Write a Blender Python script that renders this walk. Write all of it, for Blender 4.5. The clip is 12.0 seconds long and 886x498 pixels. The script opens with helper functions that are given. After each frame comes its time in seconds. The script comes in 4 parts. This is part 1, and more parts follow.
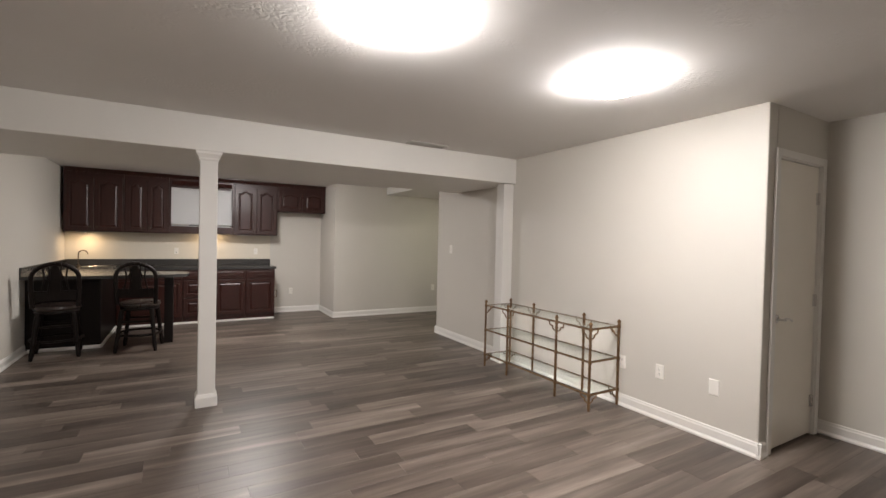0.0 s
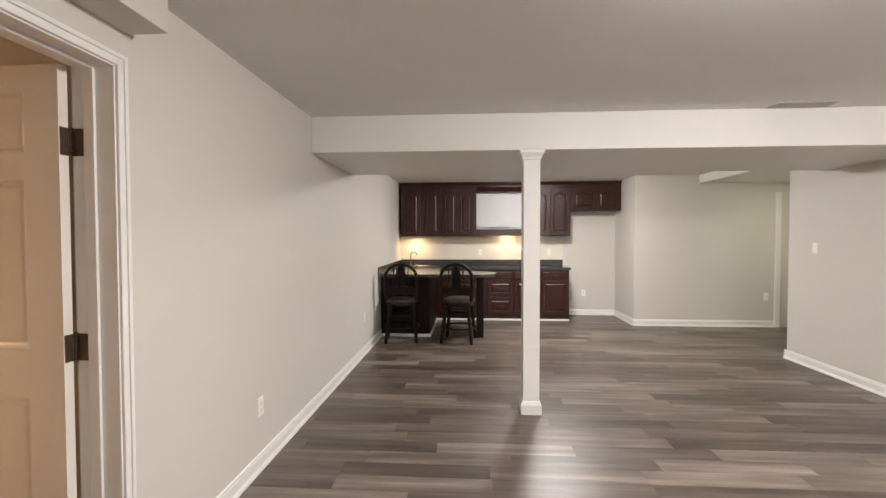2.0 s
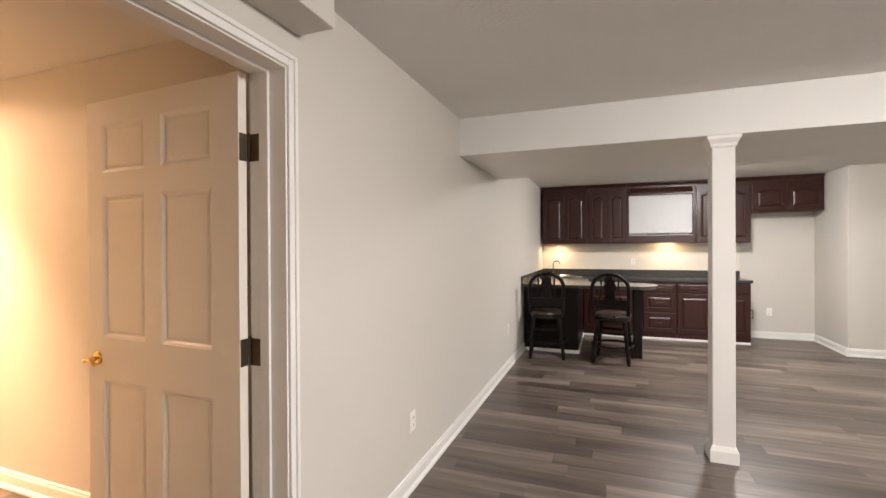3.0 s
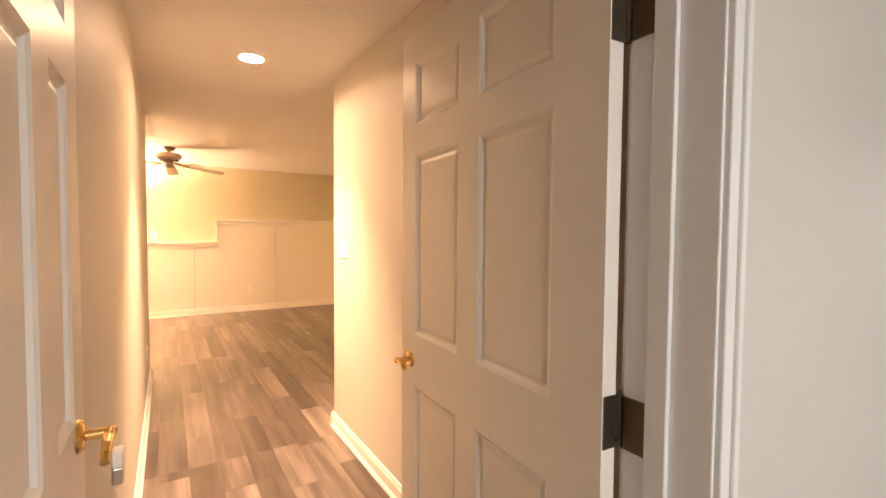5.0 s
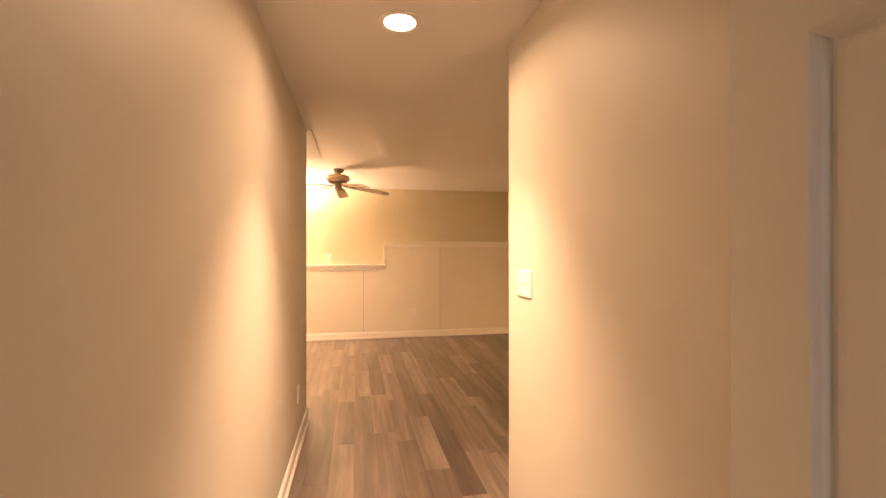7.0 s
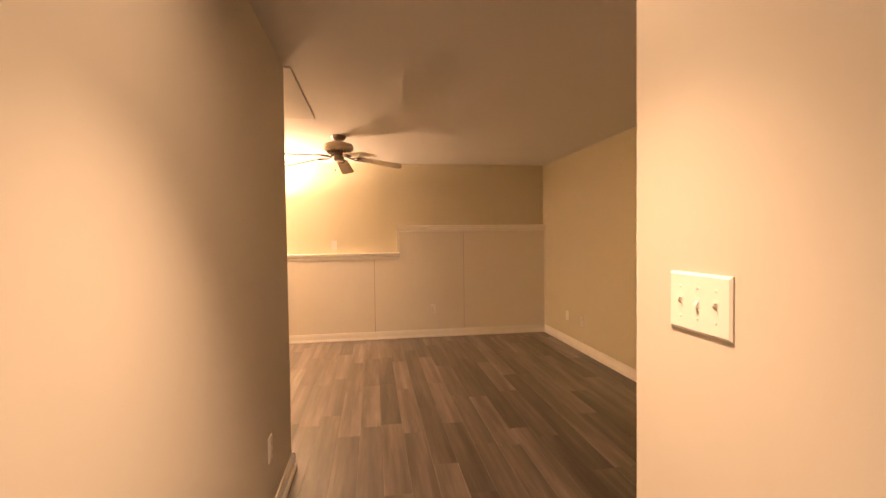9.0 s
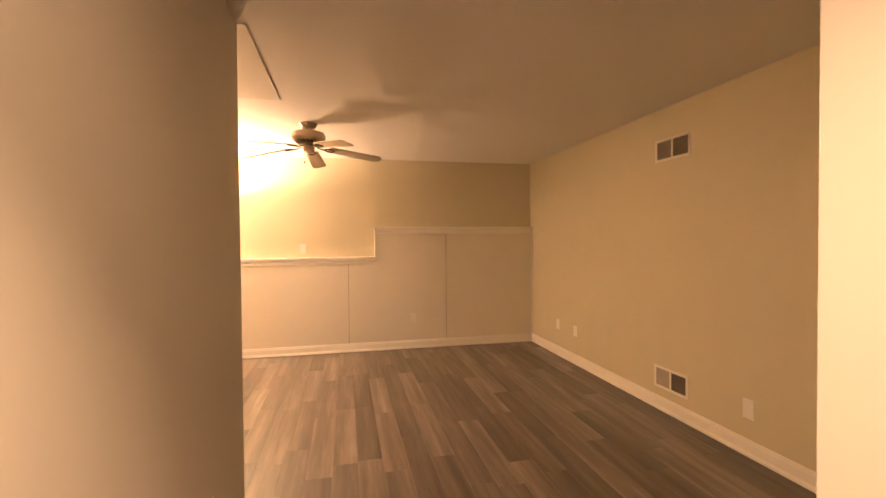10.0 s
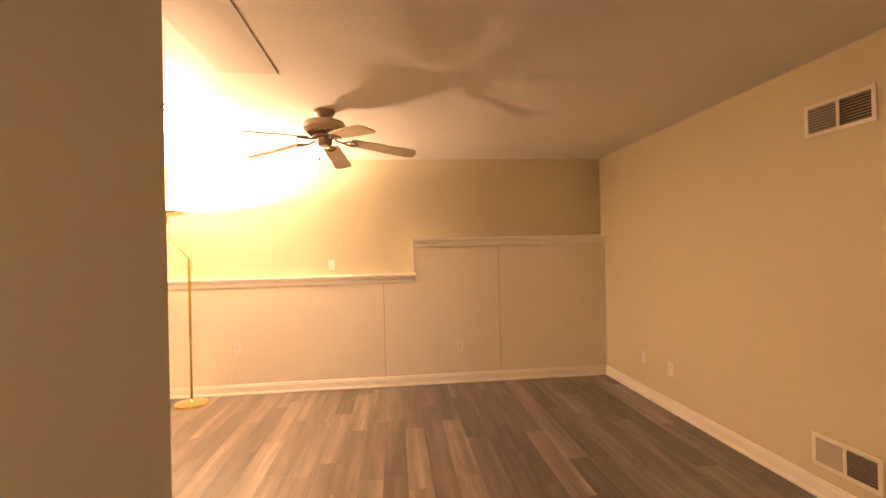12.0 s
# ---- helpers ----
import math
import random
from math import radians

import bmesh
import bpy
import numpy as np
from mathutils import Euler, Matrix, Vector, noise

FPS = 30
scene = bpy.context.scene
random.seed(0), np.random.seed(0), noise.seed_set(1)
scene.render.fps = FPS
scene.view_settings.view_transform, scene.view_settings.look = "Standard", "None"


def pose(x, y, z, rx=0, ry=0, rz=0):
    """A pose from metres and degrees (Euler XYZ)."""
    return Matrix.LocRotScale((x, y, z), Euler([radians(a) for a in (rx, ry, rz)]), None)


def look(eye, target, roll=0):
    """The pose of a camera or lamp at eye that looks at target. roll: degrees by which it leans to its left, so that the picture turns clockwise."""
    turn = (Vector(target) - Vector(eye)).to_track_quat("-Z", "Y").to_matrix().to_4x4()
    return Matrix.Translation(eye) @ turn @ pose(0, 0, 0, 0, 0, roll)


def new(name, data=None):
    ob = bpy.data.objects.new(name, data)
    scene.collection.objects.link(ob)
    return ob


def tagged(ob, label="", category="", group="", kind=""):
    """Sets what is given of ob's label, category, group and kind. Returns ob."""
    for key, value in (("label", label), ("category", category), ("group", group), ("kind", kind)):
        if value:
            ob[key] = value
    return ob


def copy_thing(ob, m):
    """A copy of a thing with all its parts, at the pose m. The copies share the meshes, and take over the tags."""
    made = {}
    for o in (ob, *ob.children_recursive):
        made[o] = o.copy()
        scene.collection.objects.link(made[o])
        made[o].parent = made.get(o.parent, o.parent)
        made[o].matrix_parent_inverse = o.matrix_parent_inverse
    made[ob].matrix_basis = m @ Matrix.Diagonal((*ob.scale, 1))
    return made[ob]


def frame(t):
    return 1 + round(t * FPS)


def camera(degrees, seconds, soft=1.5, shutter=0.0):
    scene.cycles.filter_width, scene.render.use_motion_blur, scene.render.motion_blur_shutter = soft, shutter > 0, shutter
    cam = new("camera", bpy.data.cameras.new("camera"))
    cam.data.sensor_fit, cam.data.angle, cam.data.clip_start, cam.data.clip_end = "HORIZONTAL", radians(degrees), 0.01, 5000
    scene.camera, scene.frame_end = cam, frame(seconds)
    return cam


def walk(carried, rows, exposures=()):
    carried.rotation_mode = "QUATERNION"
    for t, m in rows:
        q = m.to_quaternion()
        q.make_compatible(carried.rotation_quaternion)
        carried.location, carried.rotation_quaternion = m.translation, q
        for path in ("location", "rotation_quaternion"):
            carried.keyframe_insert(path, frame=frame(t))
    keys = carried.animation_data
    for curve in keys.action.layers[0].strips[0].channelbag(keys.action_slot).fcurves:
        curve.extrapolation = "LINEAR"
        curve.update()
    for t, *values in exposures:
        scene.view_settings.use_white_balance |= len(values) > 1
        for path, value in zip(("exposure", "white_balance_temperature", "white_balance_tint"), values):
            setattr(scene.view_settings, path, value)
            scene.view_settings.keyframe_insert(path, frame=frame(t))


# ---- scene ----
cam = camera(90.2, 12.0)
PATH = [
    (0, (-0.643, 0.653, 1.419), (0.36, 2.383, 1.383), 1.3),
    (0.5, (-0.706, 0.782, 1.418), (0.026, 2.643, 1.374), 2.0),
    (1, (-0.821, 0.899, 1.442), (-0.358, 2.844, 1.383), 2.1),
    (1.5, (-0.901, 1.042, 1.436), (-0.736, 3.034, 1.378), 1.0),
    (2, (-0.978, 1.227, 1.424), (-1.103, 3.222, 1.371), -0.1),
    (2.5, (-1.063, 1.362, 1.417), (-1.472, 3.32, 1.387), -0.6),
    (3, (-1.194, 1.483, 1.405), (-1.893, 3.357, 1.395), -0.3),
    (3.5, (-1.363, 1.634, 1.402), (-2.376, 3.359, 1.383), 0.7),
    (3.7, (-1.431, 1.689, 1.402), (-2.56, 3.34, 1.375), 0.8),
    (5.3, (-2.05, 2.091, 1.373), (-3.822, 3.016, 1.296), 0.5),
    (5.5, (-2.145, 2.112, 1.375), (-3.958, 2.953, 1.305), 0.6),
    (6, (-2.364, 2.156, 1.388), (-4.261, 2.789, 1.349), 0.6),
    (6.5, (-2.609, 2.247, 1.382), (-4.552, 2.719, 1.37), 0.3),
    (7, (-2.865, 2.294, 1.401), (-4.827, 2.679, 1.408), -0.0),
    (9, (-3.931, 2.394, 1.391), (-5.905, 2.706, 1.335), -0.7),
    (9.5, (-4.176, 2.391, 1.386), (-6.139, 2.771, 1.327), -0.6),
    (10, (-4.418, 2.374, 1.374), (-6.371, 2.805, 1.335), -0.5),
    (10.5, (-4.663, 2.401, 1.388), (-6.62, 2.812, 1.35), -0.8),
    (11, (-4.891, 2.435, 1.377), (-6.854, 2.821, 1.365), -1.1),
    (11.5, (-5.122, 2.492, 1.377), (-7.096, 2.812, 1.374), -1.1),
    (12, (-5.314, 2.542, 1.406), (-7.303, 2.755, 1.416), -1.4),
]
EXPOSURES = [(0.0, 0.22), (0.7, 0.42), (1.5, 0.68), (2.5, 0.95), (3.5, 0.93), (4.5, 0.9), (5.5, 0.8), (6.0, 0.78), (6.5, 0.45), (7.2, 0.14), (9.0, -0.45), (9.8, -0.36), (10.5, -0.22), (12.0, -0.2)]
walk(cam, [(t, look(eye, target, roll)) for t, eye, target, roll in PATH], EXPOSURES)

# ---- world and lights ----
world = bpy.data.worlds.new("world")
scene.world = world
world.use_nodes = True
world.node_tree.nodes["Background"].inputs[0].default_value = (0.5, 0.55, 0.6, 1)
world.node_tree.nodes["Background"].inputs[1].default_value = 0.02
NEUTRAL = (1.0, 0.945, 0.925)
WARM = (1.0, 0.605, 0.36)
DOME, CAN, BULB, TORCH, PUCK, CORRIDOR_FILL, KITCHEN = 100.0, 400.0, 380.0, 6300.0, 250.0, 17.0, 130.0


# ---- materials ----
def nodes_of(name):
    m = bpy.data.materials.new(name)
    m.use_nodes = True
    return m, m.node_tree.nodes, m.node_tree.links, m.node_tree.nodes["Principled BSDF"]


def plain(name, colour, rough=0.5, metal=0.0, vary=0.06, scale=6.0, bump=0.0, bump_scale=120.0, dirt=0.0):
    """A painted or solid surface with variation at two scales and fine relief."""
    m, n, l, b = nodes_of(name)
    pos = n.new("ShaderNodeNewGeometry").outputs["Position"]
    big = n.new("ShaderNodeTexNoise")
    big.inputs["Scale"].default_value, big.inputs["Detail"].default_value = scale, 4
    fine = n.new("ShaderNodeTexNoise")
    fine.inputs["Scale"].default_value, fine.inputs["Detail"].default_value = bump_scale, 3
    l.new(pos, big.inputs["Vector"]), l.new(pos, fine.inputs["Vector"])
    mix = n.new("ShaderNodeMix")
    mix.data_type = "RGBA"
    mix.inputs["A"].default_value = (*[c * (1 - vary) for c in colour], 1)
    mix.inputs["B"].default_value = (*[min(1, c * (1 + vary)) for c in colour], 1)
    l.new(big.outputs["Fac"], mix.inputs["Factor"])
    out = mix.outputs["Result"]
    if dirt:
        ramp = n.new("ShaderNodeMapRange")
        ramp.inputs[1].default_value, ramp.inputs[2].default_value = 0.55, 0.75
        l.new(fine.outputs["Fac"], ramp.inputs[0])
        d = n.new("ShaderNodeMix")
        d.data_type = "RGBA"
        d.inputs["B"].default_value = (*[c * (1 - dirt) for c in colour], 1)
        l.new(ramp.outputs[0], d.inputs["Factor"]), l.new(out, d.inputs["A"])
        out = d.outputs["Result"]
    l.new(out, b.inputs["Base Color"])
    r = n.new("ShaderNodeMapRange")
    r.inputs[3].default_value, r.inputs[4].default_value = max(0.02, rough - 0.08), min(1, rough + 0.08)
    l.new(big.outputs["Fac"], r.inputs[0]), l.new(r.outputs[0], b.inputs["Roughness"])
    b.inputs["Metallic"].default_value = metal
    if bump:
        bp = n.new("ShaderNodeBump")
        bp.inputs["Strength"].default_value, bp.inputs["Distance"].default_value = bump, 0.004
        l.new(fine.outputs["Fac"], bp.inputs["Height"]), l.new(bp.outputs[0], b.inputs["Normal"])
    return m


def ceiling_paint():
    """Flat white with patches of a stippled skim texture."""
    m, n, l, b = nodes_of("ceiling_paint")
    pos = n.new("ShaderNodeNewGeometry").outputs["Position"]
    patch = n.new("ShaderNodeTexNoise")
    patch.inputs["Scale"].default_value, patch.inputs["Detail"].default_value = 1.6, 3
    ridge = n.new("ShaderNodeTexVoronoi")
    ridge.feature = "DISTANCE_TO_EDGE"
    ridge.inputs["Scale"].default_value = 22
    warp = n.new("ShaderNodeTexNoise")
    warp.inputs["Scale"].default_value = 14
    add = n.new("ShaderNodeVectorMath")
    add.operation = "MULTIPLY_ADD"
    add.inputs[1].default_value = (0.12, 0.12, 0.12)
    l.new(pos, patch.inputs["Vector"]), l.new(pos, warp.inputs["Vector"])
    l.new(warp.outputs["Color"], add.inputs[0]), l.new(pos, add.inputs[2]), l.new(add.outputs[0], ridge.inputs["Vector"])
    ramp = n.new("ShaderNodeMapRange")
    ramp.inputs[1].default_value, ramp.inputs[2].default_value = 0.52, 0.62
    l.new(patch.outputs["Fac"], ramp.inputs[0])
    mul = n.new("ShaderNodeMath")
    mul.operation = "MULTIPLY"
    l.new(ridge.outputs["Distance"], mul.inputs[0]), l.new(ramp.outputs[0], mul.inputs[1])
    bp = n.new("ShaderNodeBump")
    bp.inputs["Strength"].default_value, bp.inputs["Distance"].default_value = 0.6, 0.007
    l.new(mul.outputs[0], bp.inputs["Height"]), l.new(bp.outputs[0], b.inputs["Normal"])
    mix = n.new("ShaderNodeMix")
    mix.data_type = "RGBA"
    mix.inputs["A"].default_value, mix.inputs["B"].default_value = (0.75, 0.73, 0.705, 1), (0.80, 0.78, 0.755, 1)
    l.new(patch.outputs["Fac"], mix.inputs["Factor"]), l.new(mix.outputs["Result"], b.inputs["Base Color"])
    b.inputs["Roughness"].default_value = 0.85
    return m


def plank_material(name, island):
    """Grey-brown vinyl plank: a tone of its own for each plank, long grain, dark streaks, satin sheen."""
    m, n, l, b = nodes_of(name)
    geo = n.new("ShaderNodeNewGeometry")
    rnd = geo.outputs["Random Per Island"] if island else n.new("ShaderNodeObjectInfo").outputs["Random"]
    shift = n.new("ShaderNodeCombineXYZ")
    for k, f in enumerate((37.0, 91.0, 0.0)):
        mm = n.new("ShaderNodeMath")
        mm.operation = "MULTIPLY"
        mm.inputs[1].default_value = f
        l.new(rnd, mm.inputs[0]), l.new(mm.outputs[0], shift.inputs[k])
    add = n.new("ShaderNodeVectorMath")
    l.new(geo.outputs["Position"], add.inputs[0]), l.new(shift.outputs[0], add.inputs[1])

    def grain(sx, sy, detail):
        mp = n.new("ShaderNodeMapping")
        mp.inputs["Scale"].default_value = (sx, sy, 1)
        t = n.new("ShaderNodeTexNoise")
        t.inputs["Scale"].default_value, t.inputs["Detail"].default_value, t.inputs["Roughness"].default_value = 1, detail, 0.62
        l.new(add.outputs[0], mp.inputs["Vector"]), l.new(mp.outputs[0], t.inputs["Vector"])
        return t.outputs["Fac"]
    broad, fine = grain(0.75, 10, 4), grain(2.5, 80, 5)
    tone = n.new("ShaderNodeValToRGB")
    e = tone.color_ramp.elements
    e[0].position, e[0].color = 0.0, (0.036, 0.027, 0.0215, 1)
    e[1].position, e[1].color = 1.0, (0.32, 0.270, 0.230, 1)
    for p, c in ((0.22, (0.067, 0.0502, 0.0403, 1)), (0.5, (0.120, 0.0940, 0.0763, 1)), (0.78, (0.212, 0.172, 0.1435, 1))):
        e.new(p).color = c
    s1 = n.new("ShaderNodeMath")
    s1.operation = "MULTIPLY_ADD"
    s1.inputs[1].default_value = 1.45
    l.new(broad, s1.inputs[0])
    s2 = n.new("ShaderNodeMath")
    s2.operation = "MULTIPLY_ADD"
    s2.inputs[1].default_value, s2.inputs[2].default_value = 0.44, -0.58
    l.new(rnd, s2.inputs[0]), l.new(s2.outputs[0], s1.inputs[2])
    s3 = n.new("ShaderNodeMath")
    s3.operation = "MULTIPLY_ADD"
    s3.inputs[1].default_value = 0.17
    l.new(fine, s3.inputs[0]), l.new(s1.outputs[0], s3.inputs[2])
    l.new(s3.outputs[0], tone.inputs[0]), l.new(tone.outputs[0], b.inputs["Base Color"])
    r = n.new("ShaderNodeMapRange")
    r.inputs[3].default_value, r.inputs[4].default_value = 0.31, 0.45
    l.new(fine, r.inputs[0]), l.new(r.outputs[0], b.inputs["Roughness"])
    bp = n.new("ShaderNodeBump")
    bp.inputs["Strength"].default_value, bp.inputs["Distance"].default_value = 0.12, 0.002
    l.new(fine, bp.inputs["Height"]), l.new(bp.outputs[0], b.inputs["Normal"])
    return m


def wood(name, a, c, rough=0.35, axis="Z"):
    m, n, l, b = nodes_of(name)
    pos = n.new("ShaderNodeNewGeometry").outputs["Position"]
    mp = n.new("ShaderNodeMapping")
    mp.inputs["Scale"].default_value = (45, 45, 3) if axis == "Z" else (3, 45, 45)
    t = n.new("ShaderNodeTexNoise")
    t.inputs["Scale"].default_value, t.inputs["Detail"].default_value = 1, 5
    l.new(pos, mp.inputs["Vector"]), l.new(mp.outputs[0], t.inputs["Vector"])
    mix = n.new("ShaderNodeMix")
    mix.data_type = "RGBA"
    mix.inputs["A"].default_value, mix.inputs["B"].default_value = (*a, 1), (*c, 1)
    l.new(t.outputs["Fac"], mix.inputs["Factor"]), l.new(mix.outputs["Result"], b.inputs["Base Color"])
    b.inputs["Roughness"].default_value = rough
    bp = n.new("ShaderNodeBump")
    bp.inputs["Strength"].default_value, bp.inputs["Distance"].default_value = 0.1, 0.001
    l.new(t.outputs["Fac"], bp.inputs["Height"]), l.new(bp.outputs[0], b.inputs["Normal"])
    return m


def glow(name, colour, strength):
    m, n, l, b = nodes_of(name)
    b.inputs["Base Color"].default_value = (0.8, 0.8, 0.8, 1)
    b.inputs["Emission Color"].default_value = (*colour, 1)
    b.inputs["Emission Strength"].default_value = strength
    return m


def glass_material():
    m, n, l, b = nodes_of("shelf_glass")
    b.inputs["Base Color"].default_value = (0.93, 0.97, 0.94, 1)
    b.inputs["Transmission Weight"].default_value = 1.0
    b.inputs["Roughness"].default_value, b.inputs["IOR"].default_value = 0.01, 1.12
    return m


WALL = plain("greige_wall_paint", (0.63, 0.60, 0.545), 0.62, vary=0.025, scale=2.5, bump=0.12, bump_scale=260)
CREAMTRIM = plain("cream_trim_paint", (0.90, 0.86, 0.79), 0.38, vary=0.03, scale=9, bump=0.05)
HALL = plain("hall_wall_paint", (0.65, 0.61, 0.53), 0.5, vary=0.025, scale=2.5, bump=0.04, bump_scale=260)
CREAM = plain("tan_wall_paint", (0.66, 0.60, 0.435), 0.5, vary=0.025, scale=2.5, bump=0.05, bump_scale=260)
CEIL = ceiling_paint()
SMOOTHCEIL = plain("smooth_ceiling_paint", (0.77, 0.75, 0.72), 0.6, vary=0.02, scale=2, bump=0.05, bump_scale=180)
DROP = plain("beige_panel_paint", (0.66, 0.62, 0.56), 0.6, vary=0.03, scale=3, bump=0.05)
TRIM = plain("white_trim_paint", (0.80, 0.78, 0.74), 0.38, vary=0.03, scale=9, bump=0.05)
BEAMW = plain("white_beam_paint", (0.76, 0.74, 0.70), 0.5, vary=0.03, scale=4, bump=0.06, bump_scale=200)
DOORW = plain("white_door_enamel", (0.83, 0.785, 0.70), 0.33, vary=0.03, scale=5, bump=0.06, bump_scale=160)
PANELW = plain("painted_wainscot_board", (0.82, 0.77, 0.67), 0.55, vary=0.03, scale=3, bump=0.08, bump_scale=200)
PLATE = plain("ivory_plastic", (0.88, 0.85, 0.79), 0.35, vary=0.02)
LOUVRE = plain("taupe_louvre_enamel", (0.34, 0.29, 0.24), 0.5, vary=0.04)
DUCT_SHADE = plain("duct_shade_sheet", (0.07, 0.055, 0.04), 0.8)
SEAM = plain("seam_shade_board", (0.46, 0.40, 0.32), 0.8)
DARKHOLE = plain("dark_slot", (0.03, 0.028, 0.025), 0.7)
BRASS = plain("polished_brass", (0.86, 0.60, 0.22), 0.18, 1.0, vary=0.08, scale=20)
LAMPBRASS = plain("pale_lamp_brass", (0.92, 0.76, 0.40), 0.24, 1.0, vary=0.08, scale=20)
BRONZE = plain("dark_bronze_hinge", (0.13, 0.10, 0.07), 0.42, 0.8, vary=0.2, scale=60)
PULL = plain("dark_cabinet_pull", (0.08, 0.06, 0.045), 0.5, 0.6, vary=0.1, scale=60)
NICKEL = plain("brushed_nickel", (0.62, 0.60, 0.57), 0.28, 1.0, vary=0.05)
RUST = plain("aged_brass_tube", (0.19, 0.115, 0.058), 0.45, 0.7, vary=0.5, scale=30, bump=0.3, bump_scale=90, dirt=0.5)
CHERRY = wood("dark_cherry_wood", (0.015, 0.0030, 0.0016), (0.046, 0.0092, 0.0050), 0.38)
ESPRESSO = wood("espresso_stool_wood", (0.005, 0.003, 0.0025), (0.011, 0.006, 0.0045), 0.45)
ESPRESSO.node_tree.nodes["Principled BSDF"].inputs["Specular IOR Level"].default_value = 0.22
LEATHER = plain("dark_seat_leather", (0.03, 0.02, 0.016), 0.3, vary=0.15, scale=30, bump=0.2)
LAMINATE = plain("charcoal_laminate_worktop", (0.05, 0.049, 0.048), 0.15, vary=0.35, scale=140)
STEEL = plain("sink_steel", (0.45, 0.45, 0.44), 0.25, 1.0)
BLACK = plain("black_plastic", (0.02, 0.02, 0.02), 0.4)
FANWOOD = plain("washed_fan_blade", (0.76, 0.67, 0.55), 0.45, vary=0.12, scale=12)
FANBODY = plain("antique_pewter_fan", (0.34, 0.27, 0.21), 0.4, 0.5, vary=0.15, scale=25)
SPLASH = plain("cream_backsplash_paint", (0.72, 0.67, 0.57), 0.45, vary=0.03)
GREYVENT = plain("grey_register_enamel", (0.46, 0.44, 0.41), 0.45, vary=0.04)
GRILLE = plain("pale_grille_enamel", (0.86, 0.81, 0.72), 0.45, vary=0.04)
BOARD = plain("white_niche_board", (0.60, 0.60, 0.60), 0.5, vary=0.03)
GLASS = glass_material()
PLANK, PLANK_REST = plank_material("vinyl_plank", False), plank_material("vinyl_plank_rest", True)
LIGHT_MAIN, LIGHT_CAN = glow("opal_dome_lit", NEUTRAL, DOME), glow("recessed_lens_lit", WARM, CAN)
LIGHT_KITCHEN = glow("bright_opal_dome_lit", NEUTRAL, KITCHEN)
LIGHT_CORRIDOR_FILL = glow("corridor_fill_lit", (1.0, 0.98, 0.76), CORRIDOR_FILL)
LIGHT_TORCH, LIGHT_PUCK = glow("halogen_diffuser_lit", WARM, TORCH), glow("puck_lens_lit", (1.0, 0.7, 0.4), PUCK)


# ---- builders ----
def box(bm, x0, x1, y0, y1, z0, z1):
    m = Matrix.LocRotScale(((x0 + x1) / 2, (y0 + y1) / 2, (z0 + z1) / 2), None, (abs(x1 - x0), abs(y1 - y0), abs(z1 - z0)))
    return bmesh.ops.create_cube(bm, size=1, matrix=m)["verts"]


def tube(bm, a, b, r0, r1=None, seg=12, caps=True):
    a, b = Vector(a), Vector(b)
    d = b - a
    m = Matrix.Translation((a + b) / 2) @ d.to_track_quat("Z", "Y").to_matrix().to_4x4()
    bmesh.ops.create_cone(bm, cap_ends=caps, segments=seg, radius1=r0, radius2=r0 if r1 is None else r1, depth=d.length, matrix=m)


def lathe(bm, profile, seg=32, m=Matrix()):
    """Turns a profile of (radius, z) about the z axis."""
    rings = []
    for r, z in profile:
        if r < 1e-6:
            rings.append([bm.verts.new(m @ Vector((0, 0, z)))] * seg)
        else:
            rings.append([bm.verts.new(m @ Vector((r * math.cos(2 * math.pi * k / seg), r * math.sin(2 * math.pi * k / seg), z))) for k in range(seg)])
    for p, q in zip(rings, rings[1:]):
        for k in range(seg):
            vs = []
            for v in (p[k], p[(k + 1) % seg], q[(k + 1) % seg], q[k]):
                if v not in vs:
                    vs.append(v)
            if len(vs) > 2:
                bm.faces.new(vs)


def bevel(bm, w, seg=2):
    bmesh.ops.bevel(bm, geom=[e for e in bm.edges if len(e.link_faces) == 2 and e.calc_face_angle(0) > 0.5], offset=w, segments=seg, affect="EDGES", profile=0.5, clamp_overlap=True)


def link(name, bm, mat, smooth=False):
    bmesh.ops.recalc_face_normals(bm, faces=bm.faces)
    me = bpy.data.meshes.new(name)
    bm.to_mesh(me)
    bm.free()
    me.materials.append(mat)
    if smooth:
        me.polygons.foreach_set("use_smooth", [True] * len(me.polygons))
        me.set_sharp_from_angle(angle=radians(38))
    return new(name, me)


def part(name, bm, mat, parent, label="", smooth=False):
    ob = link(name, bm, mat, smooth)
    ob.parent = parent
    return tagged(ob, label)


def part_box(name, size, mat, parent, w=0.002, label=""):
    bm = bmesh.new()
    box(bm, *size)
    if w:
        bevel(bm, w)
    return part(name, bm, mat, parent, label)


def thing(name, m, label, category, group=""):
    ob = new(name)
    ob.empty_display_size = 0.1
    ob.matrix_basis = m
    return tagged(ob, label, category, group)


def structure(name, boxes, mat, label="", w=0.0):
    bm = bmesh.new()
    for b in boxes:
        box(bm, *b)
    if w:
        bevel(bm, w)
    return tagged(link(name, bm, mat), label, kind="structure")


H = 2.40
WX, EX = -2.27, 2.71            # main room's side walls
HL, HR = 1.89, 3.02             # hall's walls
FX, FN = -10.0, 4.84            # far room's end and side walls
NB = 9.42                       # kitchen's back wall

